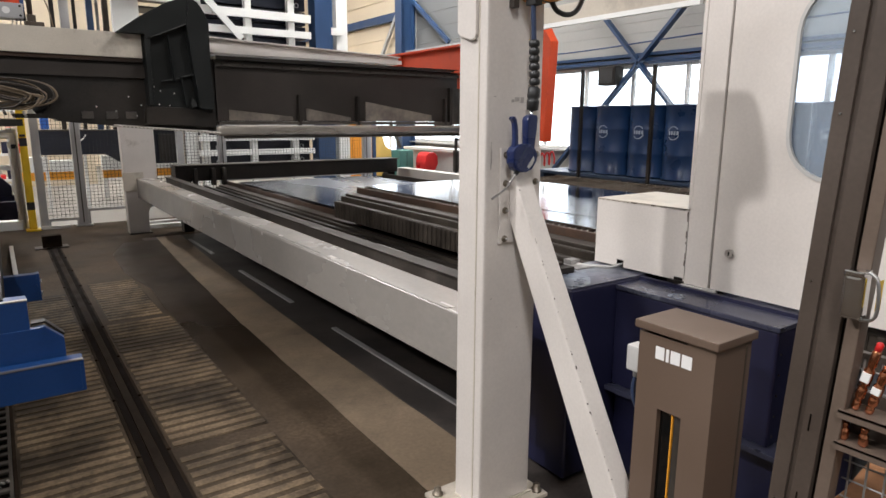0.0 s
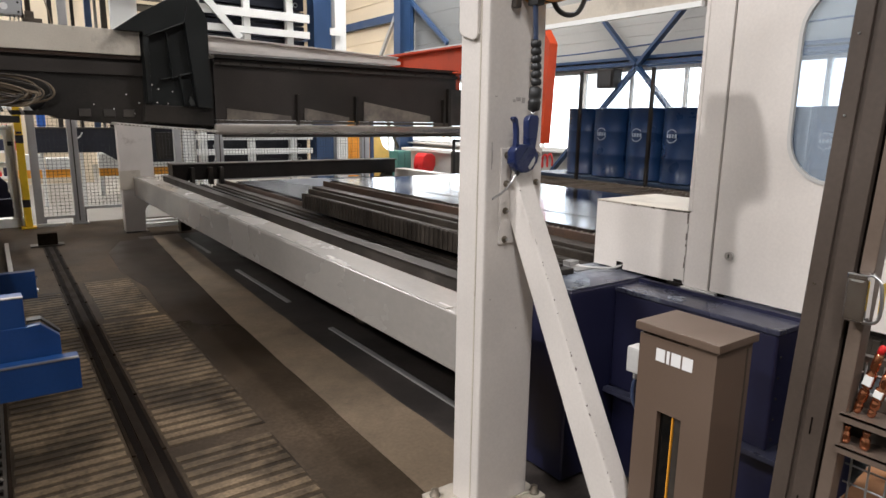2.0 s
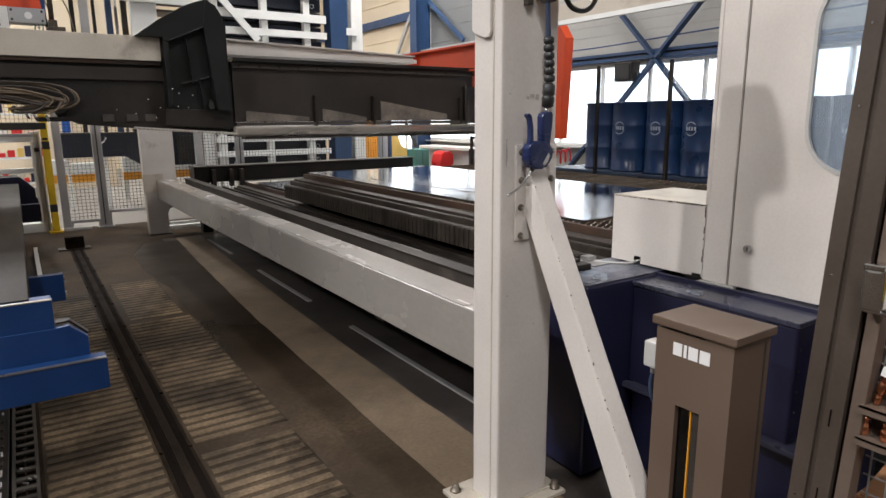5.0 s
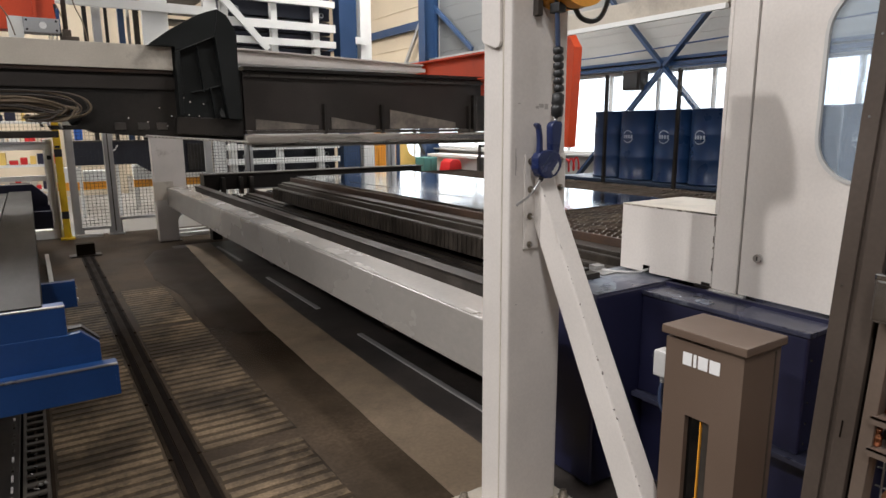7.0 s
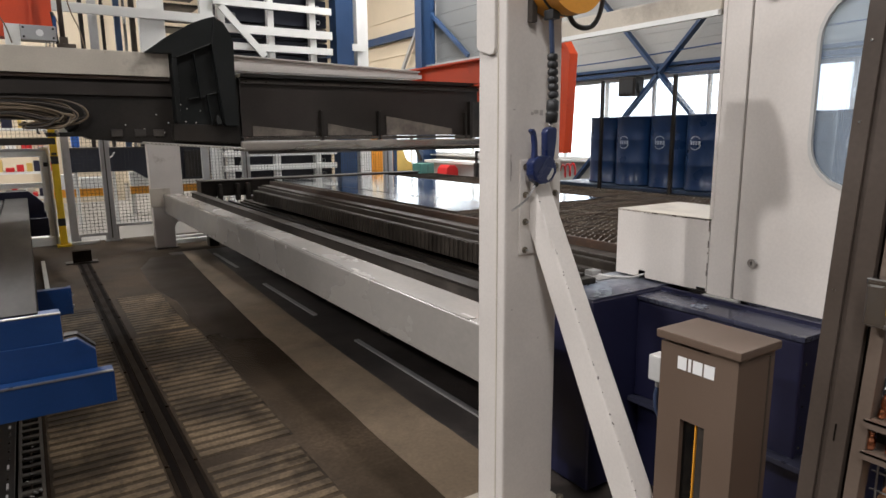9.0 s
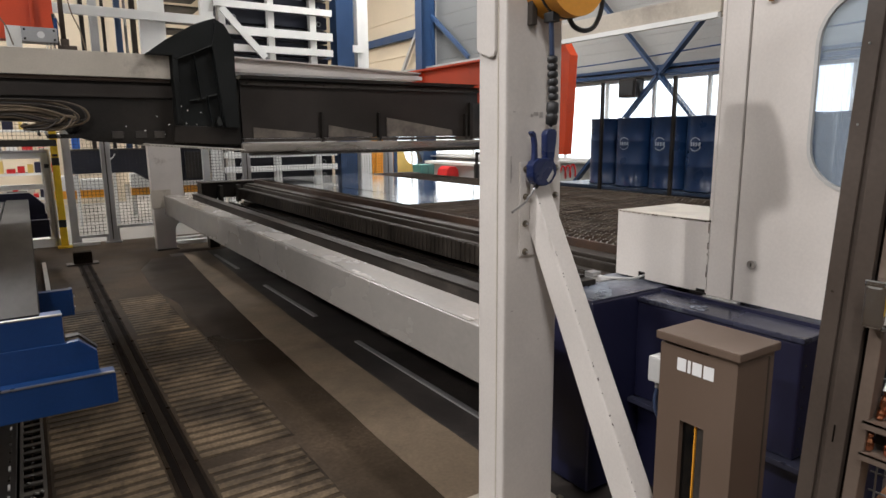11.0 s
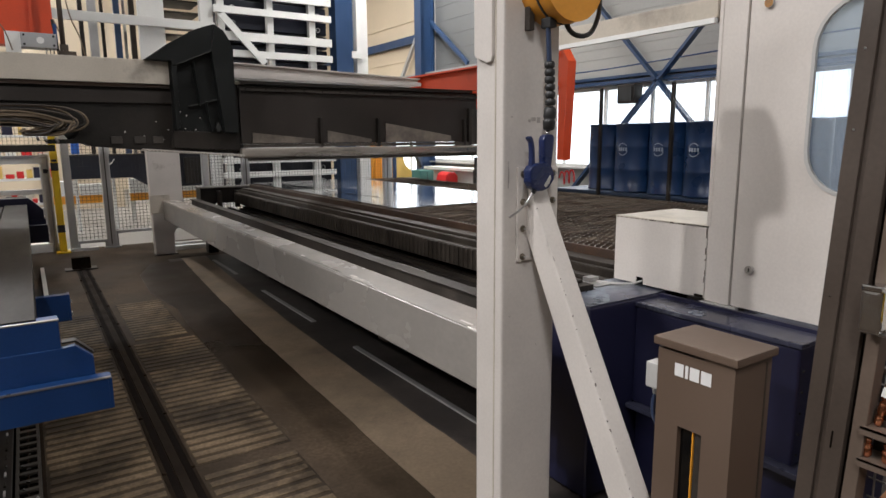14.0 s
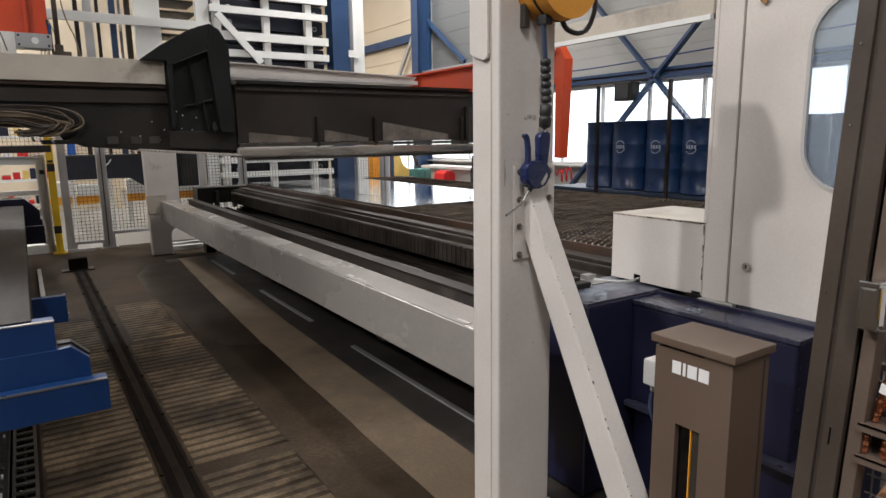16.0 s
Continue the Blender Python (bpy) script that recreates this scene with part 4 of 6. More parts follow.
door_links.new(smear.outputs["Fac"], smear_range.inputs["Value"])
door_links.new(smear_range.outputs[0], door_nodes["Principled BSDF"].inputs["Roughness"])
# Less transmission mixes in a pale film for haze reflected in the pane
M_GLASS_DOOR.node_tree.nodes["Principled BSDF"].inputs["Transmission Weight"].default_value = 0.84
enclosure()

# ---- light curtain column and fence post ----


def light_curtain():
    c = thing("light_curtain_column", (1.70, 1.07, 0), "brown-grey light curtain guard column with a sloped cap", "guard column")
    x0, x1, y0, y1 = 1.60, 1.785, 0.935, 1.195
    # housing with a real slot in its face
    part("housing", boxes((x0 + 0.02, x1, y0, y1, 0.0, 0.966), (x0, x0 + 0.02, y0, 1.028, 0.0, 0.966), (x0, x0 + 0.02, 1.112, y1, 0.0, 0.955), (x0, x0 + 0.02, 1.028, 1.112, 0.722, 0.955), (x0, x0 + 0.02, 1.028, 1.112, 0.0, 0.12)), M_TAUPE, c)
    cap = part("cap", boxes((x0 - 0.012, x1 + 0.012, y0 - 0.012, y1 + 0.012, 0.966, 0.992), bevel=0.005), M_TAUPE, c)
    part("back_flange", boxes((x1 - 0.03, x1 - 0.024, y0 - 0.004, y0, 0.0, 0.95)), M_TAUPE_POST, c)
    o = part("optic", boxes((x0 + 0.0175, x0 + 0.0197, 1.030, 1.110, 0.12, 0.72)), M_OPTIC, c, "dark slot of the light curtain")
    part("optic_edge", boxes((x0 + 0.006, x0 + 0.0172, 1.059, 1.063, 0.12, 0.72)), M_AMBER, o, "yellow housing edge in the slot")
    part("optic_edge", boxes((x0 + 0.010, x0 + 0.0172, 1.032, 1.056, 0.12, 0.72)), M_DARKRAIL, o)
    # four blocks stand for the maker's mark
    yy = 1.132
    for wdt in (0.031, 0.010, 0.032, 0.034):
        part("mark", boxes((x0 - 0.0012, x0, yy - wdt, yy, 0.882, 0.922)), M_LIGHTMARK, c, "white printed mark")
        yy -= wdt + 0.006
    part("foot_flange", boxes((x0 - 0.03, x1 + 0.03, y0 - 0.03, y1 + 0.03, 0, 0.012)), M_TAUPE, c)
    s = thing("cable_socket", (1.64, 1.225, 0.808), "pale grey plug socket clipped to the column side", "socket")
    b = part("body", boxes((1.605, 1.66, 1.197, 1.245, 0.808, 0.893), bevel=0.008), M_GREYBOX, s)
    part("gland", rod(bmesh.new(), (1.632, 1.222, 0.81), (1.632, 1.222, 0.783), 0.011, seg=12), M_ALU, s)
    part("cable", tube([(1.632, 1.222, 0.785), (1.634, 1.232, 0.74), (1.64, 1.226, 0.69), (1.66, 1.20, 0.64)], 0.008, 8), M_HOSE, s, "dark bending cable")


light_curtain()


def guard_post():
    lean = Matrix.Translation((1.60, 0.775, 0.0)) @ Matrix.Rotation(radians(2.3), 4, "X")
    p = thing("fence_post", (1.64, 0.71, 0), "dark grey steel post with grooves at the opening", "fence post")

    def leaning(name, bm, m, parent, label=""):
        bmesh.ops.transform(bm, matrix=lean, verts=bm.verts[:])
        return part(name, bm, m, parent, label)
    leaning("profile", boxes((0.0, 0.09, -0.040, 0.0, 0, 2.6), bevel=0.004), M_TAUPE_POST, p)
    leaning("profile", boxes((0.002, 0.09, -0.096, -0.052, 0, 2.6), bevel=0.004), M_TAUPE_POST, p)
    leaning("groove", boxes((0.010, 0.085, -0.053, -0.039, 0, 2.6)), M_TAUPE_POST, p)
    leaning("gate_profile", boxes((0.012, 0.06, -0.135, -0.104, 0, 2.6), bevel=0.004), M_GATE, p)
    leaning("hinge_gap", boxes((0.02, 0.08, -0.105, -0.095, 0, 2.6)), M_GROOVE, p)
    for z in (0.62, 0.84):
        leaning("slot", boxes((0.0, 0.004, -0.070, -0.067, z, z + 0.045)), M_GROOVE, p)
    me = data_of("screw", rod(bmesh.new(), (0, 0, 0), (-0.002, 0, 0), 0.003, seg=8), M_CHROME, Vector((0, 0, 0)))
    for z in (0.62, 1.22, 1.62, 1.80):
        shared("screw", me, p, lean @ Vector((0.0, -0.018, z)))


M_GATE = mat("grey_gate_frame_paint", (0.135, 0.10, 0.077), 0.4, 0.1, 0.1, 3, 80, 0.04)
guard_post()


def guard_mesh():
    g = thing("mesh_gate", (1.70, 0.45, 0.0), "welded wire mesh gate panel beside the post", "gate")
    hz = data_of("wire", rod(bmesh.new(), (0, 0, 0), (0, -0.55, 0), 0.0026, seg=6), M_WIRE_PALE, Vector((0, 0, 0)))
    vt = data_of("wire", rod(bmesh.new(), (0, 0, 0.05), (0, 0, 1.03), 0.0026, seg=6), M_WIRE_PALE, Vector((0, 0, 0)))
    for i in range(19):
        shared("wire", hz, g, (1.70, 0.62, 0.10 + i * 0.05))
    for i in range(14):
        shared("wire", vt, g, (1.697, 0.605 - i * 0.04, 0))
    part("edge_bar", boxes((1.69, 1.71, 0.05, 0.63, 0.0, 0.05)), M_TAUPE_POST, g)
    part("top_bar", boxes((1.69, 1.71, 0.05, 0.63, 1.03, 1.045)), M_TAUPE_POST, g)
    s = thing("safety_switch", (1.585, 0.60, 1.155), "chromed safety switch box on the gate", "switch box")
    part("housing", boxes((1.562, 1.604, 0.580, 0.626, 1.155, 1.262), bevel=0.012, seg=3), M_CHROME, s)
    part("front_cap", boxes((1.560, 1.606, 0.582, 0.624, 1.255, 1.270), bevel=0.004), M_CHROME, s)
    part("guard_hoop", tube([(1.59, 0.590, 1.268), (1.58, 0.560, 1.25), (1.58, 0.556, 1.17), (1.59, 0.590, 1.152)], 0.004, 6), M_STEEL, s)
    part("yellow_label", boxes((1.59, 1.612, 0.560, 0.563, 1.18, 1.25), bevel=0.001), M_YELLOW, s)
    sh = thing("parts_shelf", (1.66, 0.5, 0.83), "grey sheet-metal shelf hung on the mesh", "shelf")
    part("tray", boxes((1.60, 1.69, 0.20, 0.612, 0.912, 0.917), (1.60, 1.604, 0.20, 0.612, 0.898, 0.917)), M_GATE, sh)
    part("tray", boxes((1.60, 1.69, 0.20, 0.612, 0.831, 0.835), (1.60, 1.604, 0.20, 0.612, 0.817, 0.835)), M_GATE, sh)
    part("bracket", boxes((1.685, 1.69, 0.20, 0.612, 0.817, 0.95)), M_TAUPE_POST, sh)
    c = thing("copper_fitting", (1.64, 0.59, 0.917), "pair of polished copper nozzles with a red cap", "fitting", "copper fittings")
    prof = [(0.006, 0.0), (0.010, 0.005), (0.010, 0.02), (0.006, 0.024), (0.012, 0.03), (0.012, 0.05), (0.007, 0.056), (0.013, 0.060), (0.013, 0.09), (0.008, 0.096), (0.011, 0.102), (0.011, 0.13), (0.006, 0.138)]
    for k, (y, z0, s_) in enumerate(((0.590, 0.919, 1.2), (0.560, 0.919, 0.85))):
        m4 = Matrix.Translation((1.635, y, z0)) @ Matrix.Rotation(radians(11), 4, "X") @ Matrix.Diagonal((0.9, 0.9, s_, 1))
        bm = lathe(prof, (0, 0, 0), 16)
        bmesh.ops.transform(bm, matrix=m4, verts=bm.verts[:])
        n = part("nozzle", bm, M_COPPER, c)
        cap = lathe([(0.009, 0.134), (0.009, 0.148), (0.005, 0.152)], (0, 0, 0), 14)
        bmesh.ops.transform(cap, matrix=m4, verts=cap.verts[:])
        part("cap", cap, M_RED if k == 0 else M_COPPER, n, "red plastic cap" if k == 0 else "")
        lab = boxes((-0.0155, -0.004, -0.010, 0.010, 0.066, 0.086))
        bmesh.ops.transform(lab, matrix=m4, verts=lab.verts[:])
        part("tag", lab, M_WHITE, n, "small white paper tag")
    for y in (0.603, 0.56):
        bm = lathe([(0.006, 0.0), (0.011, 0.006), (0.011, 0.03), (0.006, 0.036), (0.009, 0.04), (0.009, 0.05)], (1.63, y, 0.835), 14)
        whole("copper_fitting", bm, M_COPPER, (1.63, y, 0.835), "short polished copper nozzle standing on the shelf", "fitting", "copper fittings")


guard_mesh()


def carton():
    c = thing("cardboard_box", (1.95, 0.42, 0), "brown cardboard box standing behind the mesh gate", "box")
    part("body", boxes((1.76, 2.16, 0.20, 0.655, 0.0, 0.60), bevel=0.004), M_CARD, c)
    part("flap", prism([(1.765, 0.605), (1.96, 0.66), (1.962, 0.655), (1.767, 0.600)], 0.21, 0.645, "y"), M_CARD, c)
    part("flap", prism([(2.155, 0.605), (1.975, 0.655), (1.973, 0.65), (2.153, 0.600)], 0.21, 0.645, "y"), M_CARD, c)


M_CARD = mat("brown_cardboard", (0.34, 0.16, 0.07), 0.75, 0, 0.12, 6, 90, 0.05, (0.26, 0.12, 0.055), 0.6, 0.1)
carton()

# ---- compressed air line at the post ----


def air_line():
    r = thing("hose_reel", (1.68, 1.75, 2.0), "amber yellow hose reel fixed to the post", "hose reel")
    bm = rod(bmesh.new(), (1.674, 1.817, 2.152), (1.674, 1.68, 2.152), 0.14, seg=40)
    bmesh.ops.bevel(bm, geom=[e for e in bm.edges if len(e.link_faces) == 2 and any(len(f.verts) > 4 for f in e.link_faces)], offset=0.022, segments=4, affect="EDGES")
    c = part("case", bm, M_AMBER, r)
    part("rim_band", rod(bmesh.new(), (1.674, 1.745, 2.152), (1.674, 1.735, 2.152), 0.1425, seg=40), M_RUBBER, c)
    part("outlet", boxes((1.60, 1.635, 1.725, 1.775, 1.995, 2.03), bevel=0.006), M_RUBBER, r)
    part("loop_hose", tube([(1.862, 1.74, 2.13), (1.852, 1.735, 2.06), (1.815, 1.73, 1.998), (1.765, 1.73, 1.976), (1.712, 1.735, 1.988), (1.685, 1.74, 2.03)], 0.0095, 10), M_RUBBER, r)
    part("wall_bracket", boxes((1.56, 1.585, 1.79, 1.817, 1.99, 2.08), bevel=0.003), M_DARKBROWN, r)
    h = thing("air_hose", (1.62, 1.748, 1.6), "dark hose with a ribbed rubber bend guard", "hose")
    part("line", tube([(1.607, 1.748, 2.10), (1.613, 1.748, 2.0), (1.622, 1.748, 1.872)], 0.0095, 10), M_HOSE, h)
    prof = []
    for i in range(6):
        z = 1.722 + i * 0.0265
        prof += [(0.0125, z), (0.0185, z + 0.004), (0.0195, z + 0.013), (0.0185, z + 0.022), (0.0125, z + 0.0255)]
    bm = lathe([(rr, z - 1.722) for rr, z in prof], (0, 0, 0), 20)
    bmesh.ops.transform(bm, matrix=Matrix.Translation((1.632, 1.748, 1.722)) @ Matrix.Rotation(radians(-3.5), 4, "Y"), verts=bm.verts[:])
    part("bend_guard", bm, M_RUBBER, h, "black ribbed rubber sleeve")
    bm = lathe([(0.011, 0.0), (0.021, 0.004), (0.023, 0.03), (0.023, 0.036), (0.018, 0.042), (0.023, 0.048), (0.022, 0.08), (0.012, 0.088)], (0, 0, 0), 18)
    bmesh.ops.transform(bm, matrix=Matrix.Translation((1.624, 1.748, 1.632)) @ Matrix.Rotation(radians(4), 4, "Y"), verts=bm.verts[:])
    part("coupling", bm, M_RUBBER, h)
    part("nipple", rod(bmesh.new(), (1.616, 1.748, 1.610), (1.622, 1.748, 1.636), 0.008, seg=10), M_CHROME, h)
    g = thing("air_blow_gun", (1.58, 1.748, 1.41), "dark blue plastic blow gun hanging at the post", "air gun")
    part("grip", prism([(1.588, 1.598), (1.594, 1.612), (1.608, 1.618), (1.632, 1.618), (1.641, 1.610), (1.638, 1.568), (1.627, 1.490), (1.592, 1.500), (1.590, 1.55)], 1.732, 1.764, "y", 0.008), M_GUN, g)
    bd_ = part("body", prism([(1.521, 1.488), (1.532, 1.502), (1.553, 1.515), (1.580, 1.512), (1.603, 1.517), (1.629, 1.496), (1.640, 1.476), (1.638, 1.451), (1.614, 1.420), (1.586, 1.411), (1.560, 1.411), (1.537, 1.422), (1.522, 1.447)], 1.727, 1.769, "y", 0.010), M_GUN, g)
    part("hanging_eye", prism([(1.588, 1.432), (1.603, 1.452), (1.617, 1.470), (1.622, 1.458), (1.612, 1.438), (1.596, 1.424)], 1.7245, 1.7275, "y", 0.001), M_GREYBOX, bd_, "pale gap of the hanging eye")
    part("mould_line", bar(bmesh.new(), (1.545, 1.7255, 1.455), (1.585, 1.7255, 1.503), 0.002, 0.002), M_HOSE, bd_)
    part("lever", prism([(1.519, 1.604), (1.524, 1.611), (1.534, 1.612), (1.543, 1.602), (1.551, 1.565), (1.554, 1.512), (1.534, 1.497), (1.538, 1.53), (1.536, 1.565), (1.532, 1.590)], 1.738, 1.758, "y", 0.004), M_GUN, g)
    part("nozzle", tube([(1.560, 1.748, 1.416), (1.545, 1.748, 1.397), (1.518, 1.748, 1.366), (1.486, 1.746, 1.343), (1.438, 1.742, 1.322)], 0.0046, 8), M_STEEL, g, "bent thin steel nozzle")
    part("nozzle_collar", rod(bmesh.new(), (1.568, 1.748, 1.424), (1.551, 1.748, 1.404), 0.010, 0.008, seg=12), M_RUBBER, g)


air_line()

# ---- the pallet rake overhead ----


def rake_gantry():
    g = thing("pallet_rake", (1.0, 7.1, 1.4), "black and light grey overhead rake gripper for steel sheets", "sheet gripper")
    # left light grey girder and what stands on it
    gd = part("girder", boxes((-3.2, 1.285, 6.93, 7.20, 2.165, 2.395), bevel=0.006), M_CREAM_DIRTY, g)
    part("girder_shelf", boxes((-3.2, 1.3, 7.20, 7.55, 2.36, 2.42)), M_DARKBROWN, g)
    part("under_lip", boxes((-3.2, 1.28, 6.96, 7.0, 2.13, 2.165)), M_RUST, gd)
    part("dark_girder", prism([(-3.2, 2.13), (1.98, 2.20), (1.98, 1.47), (1.2, 1.50), (0.55, 1.56), (0.40, 1.63), (0.30, 1.75), (-3.2, 1.80)], 7.02, 7.5, "y", 0.006), M_BLACK, g)
    part("girder_ledge", boxes((-3.2, 1.3, 6.985, 7.03, 1.98, 2.10)), M_RAKE, g)
    # hose bundle hanging under the left side
    rnd = random.Random(5)
    hb = part("cable_sleeve", tube([(-0.9, 7.0, 1.80), (0.0, 6.99, 1.80), (0.30, 6.99, 1.77), (0.42, 7.0, 1.72), (0.34, 7.02, 1.66)], 0.045, 10), M_RUBBER, g)
    for i in range(15):
        k = i / 14
        dz, dy = rnd.uniform(-0.04, 0.03), rnd.uniform(-0.05, 0.03)
        reach = 0.52 - 0.26 * k + rnd.uniform(-0.09, 0.03)
        top_z = 1.925 - 0.13 * k + dz
        part("hose", tube([(-0.9, 6.93 + dy, top_z - 0.02), (-0.2, 6.91 + dy, top_z + 0.005), (reach - 0.28, 6.90 + dy, top_z), (reach - 0.06, 6.89 + dy, top_z - 0.05), (reach, 6.89 + dy, 1.79 - 0.03 * k), (reach - 0.07, 6.90 + dy, 1.72 + dz), (reach - 0.24, 6.93, 1.69 + dz * 0.5), (0.02, 6.97, 1.70 + 0.03 * k)], rnd.uniform(0.007, 0.011), 7), (M_HOSE_TAN, M_HOSE_TAN, M_DARKBROWN)[i % 3], hb)
    for x, z in ((0.10, 1.665), (0.16, 1.655), (0.25, 1.65)):
        part("hose_gland", rod(bmesh.new(), (x, 6.90, z), (x + 0.02, 6.90, z - 0.05), 0.012, seg=10), M_STEEL, hb)
    part("hose_tray", boxes((-0.9, 0.24, 6.92, 7.3, 1.52, 1.58)), M_BLACK, g)
    part("hose_tray", boxes((0.18, 0.52, 6.93, 7.3, 1.59, 1.63)), M_BLACK, g)
    # plastic end hood with moulded recess and ribs
    crest = [(1.05, 2.385), (1.26, 2.54), (1.51, 2.69), (1.62, 2.735), (1.73, 2.772), (1.82, 2.72), (1.88, 2.62), (1.91, 2.54)]
    hd = part("end_hood", prism(crest + [(1.905, 2.17), (1.915, 1.68), (1.30, 1.70), (1.30, 2.385)], 6.93, 7.1, "y", 0.012), M_BLACK_PLASTIC, g)
    part("hood_wall", prism(crest[4:] + [(1.905, 2.17), (1.915, 1.68), (1.775, 1.69), (1.735, 2.04), (1.69, 2.51)], 6.84, 6.932, "y", 0.010), M_BLACK_PLASTIC, hd)
    part("hood_wall", prism(crest[:5] + [(1.69, 2.51), (1.35, 2.36), (1.30, 2.34), (1.30, 2.385)], 6.84, 6.932, "y", 0.010), M_BLACK_PLASTIC, hd)
    part("hood_wall", prism([(1.30, 2.34), (1.35, 2.36), (1.345, 1.74), (1.30, 1.72)], 6.85, 6.932, "y", 0.008), M_BLACK_PLASTIC, hd)
    part("hood_skirt", prism([(1.28, 1.71), (1.93, 1.69), (1.94, 1.50), (1.27, 1.54)], 6.91, 7.2, "y", 0.010), M_BLACK, hd)
    part("recess_rim", bar(bmesh.new(), (1.35, 6.842, 2.358), (1.69, 6.842, 2.508), 0.010, 0.010), M_HOODEDGE, hd)
    for x0, x1, z0, z1 in ((1.52, 1.56, 2.40, 1.96), (1.62, 1.655, 1.99, 1.70), (1.735, 1.77, 2.02, 1.71)):
        part("rib", bar(bmesh.new(), (x0, 6.90, z0), (x1, 6.90, z1), 0.010, 0.06, (0, 1, 0)), M_BLACK_PLASTIC, hd)
    for x0, x1, z in ((1.44, 1.60, 1.955), (1.62, 1.75, 2.0)):
        part("fin", bar(bmesh.new(), (x0, 6.90, z), (x1, 6.90, z + 0.035), 0.06, 0.010), M_HOODEDGE, hd)
    part("corner_gusset", prism([(1.71, 1.80), (1.755, 1.72), (1.705, 1.70), (1.69, 1.74)], 6.86, 6.90, "y", 0.004), M_HOODEDGE, hd)
    for z in (1.74, 1.80, 1.92):
        part("side_bolt", rod(bmesh.new(), (1.915, 6.97, z), (1.935, 6.97, z), 0.016, seg=8), M_STEEL, hd)
    me = data_of("screw", rod(bmesh.new(), (0, 0, 0), (0, -0.008, 0), 0.008, seg=8), M_CHROME, Vector((0, 0, 0)))
    for x, z in ((1.55, 1.84), (1.42, 1.86), (1.36, 1.90), (1.50, 1.72), (1.40, 1.73), (1.56, 1.66), (1.34, 1.68), (1.25, 1.72), (1.02, 1.66), (0.85, 1.70), (1.14, 1.80), (1.20, 1.62)):
        shared("screw", me, g, (x, 6.928 if x > 1.3 else 7.015, z))
    for x in (0.72, 0.93, 1.10):
        part("cover_plate", boxes((x, x + 0.10, 7.0, 7.02, 1.585, 1.655), bevel=0.004), M_DARKBROWN, g)
    # steel tine tips
    me = data_of("tine", rod(rod(bmesh.new(), (0, 0.35, 0), (0, 0.02, 0), 0.013, seg=10), (0, 0.02, 0), (0.03, -0.07, -0.004), 0.013, 0.008, seg=10), M_TINE, Vector((0, 0, 0)))
    for i in range(28):
        shared("tine", me, g, (1.00 + i * 0.034, 6.865, 1.522 - 0.0026 * i))
    # right-hand rake beam
    bk = part("rake_beam", boxes((1.985, 5.14, 7.0, 7.30, 1.57, 2.20), bevel=0.008), M_RAKE, g)
    part("top_flange", boxes((1.985, 5.16, 6.93, 7.3, 2.20, 2.235)), M_BLACK, g)
    lip = part("angle_lip", boxes((1.985, 5.14, 6.965, 6.999, 2.135, 2.168)), M_DARKRAIL, bk)
    me = data_of("hole", rod(bmesh.new(), (0, 0, 0), (0, -0.003, 0), 0.010, seg=10), M_GROOVE, Vector((0, 0, 0)))
    for i in range(14):
        shared("hole", me, lip, (2.05 + i * 0.22, 6.966, 2.152))
    for x0, x1, z0, z1 in ((2.10, 2.82, 1.69, 1.62), (2.98, 3.55, 1.715, 1.615), (3.75, 4.72, 1.805, 1.65)):
        part("wedge", prism([(x0, 1.575), (x1, 1.575), (x1, z1), (x0, z0)], 6.984, 7.002, "y"), M_WEDGE, bk, "dusty grey wedge plate")
    for x in (2.88, 3.62, 4.90):
        part("web_plate", boxes((x, x + 0.03, 6.94, 7.0, 1.52, 1.86), bevel=0.004), M_BLACK, bk)
    part("lower_flange", boxes((1.985, 5.2, 6.95, 7.3, 1.53, 1.565)), M_DARKBROWN, bk)
    bt = part("bumper_tube", boxes((1.94, 5.25, 6.87, 7.04, 1.415, 1.522), bevel=0.045, seg=5), M_STEEL_DULL, g)
    # Dark lip and bright edge carry the tube's lower shade and top highlight
    part("bumper_lip", boxes((2.05, 5.25, 6.90, 7.04, 1.385, 1.413), bevel=0.006), M_DARKBROWN, bt)
    part("wear_edge", boxes((2.0, 5.24, 6.876, 6.892, 1.500, 1.513), bevel=0.002, seg=1), M_TINE, bt)
    part("end_plate", boxes((4.98, 5.02, 6.94, 7.3, 1.51, 2.0)), M_BLACK, bk)
    part("end_box", boxes((5.05, 5.3, 6.98, 7.3, 1.55, 2.0)), M_DARKBROWN, bk)
    rg = part("rear_girder", prism([(1.4, 2.30), (4.5, 2.30), (4.5, 2.395), (1.4, 2.49)], 7.45, 7.65, "y", 0.005), M_CREAM, g)
    part("lower_flange", boxes((1.4, 4.5, 7.36, 7.45, 2.30, 2.345), bevel=0.004), M_CREAM, rg)
    part("upper_flange", prism([(1.4, 2.48), (4.5, 2.385), (4.5, 2.40), (1.4, 2.497)], 7.40, 7.66, "y", 0.002), M_CREAM, rg)
    # orange carrier arm
    arm = part("carrier_arm", boxes((5.12, 5.14, 5.36, 10.3, 2.22, 2.52)), M_ORANGE, g, "orange-red steel carrier arm")
    part("flange", boxes((5.03, 5.23, 5.36, 10.3, 2.52, 2.545)), M_ORANGE, arm)
    part("flange", boxes((5.03, 5.23, 5.36, 10.3, 2.195, 2.22)), M_ORANGE, arm)
    part("stiffener", boxes((5.03, 5.12, 8.38, 8.40, 2.22, 2.52)), M_ORANGE, arm)
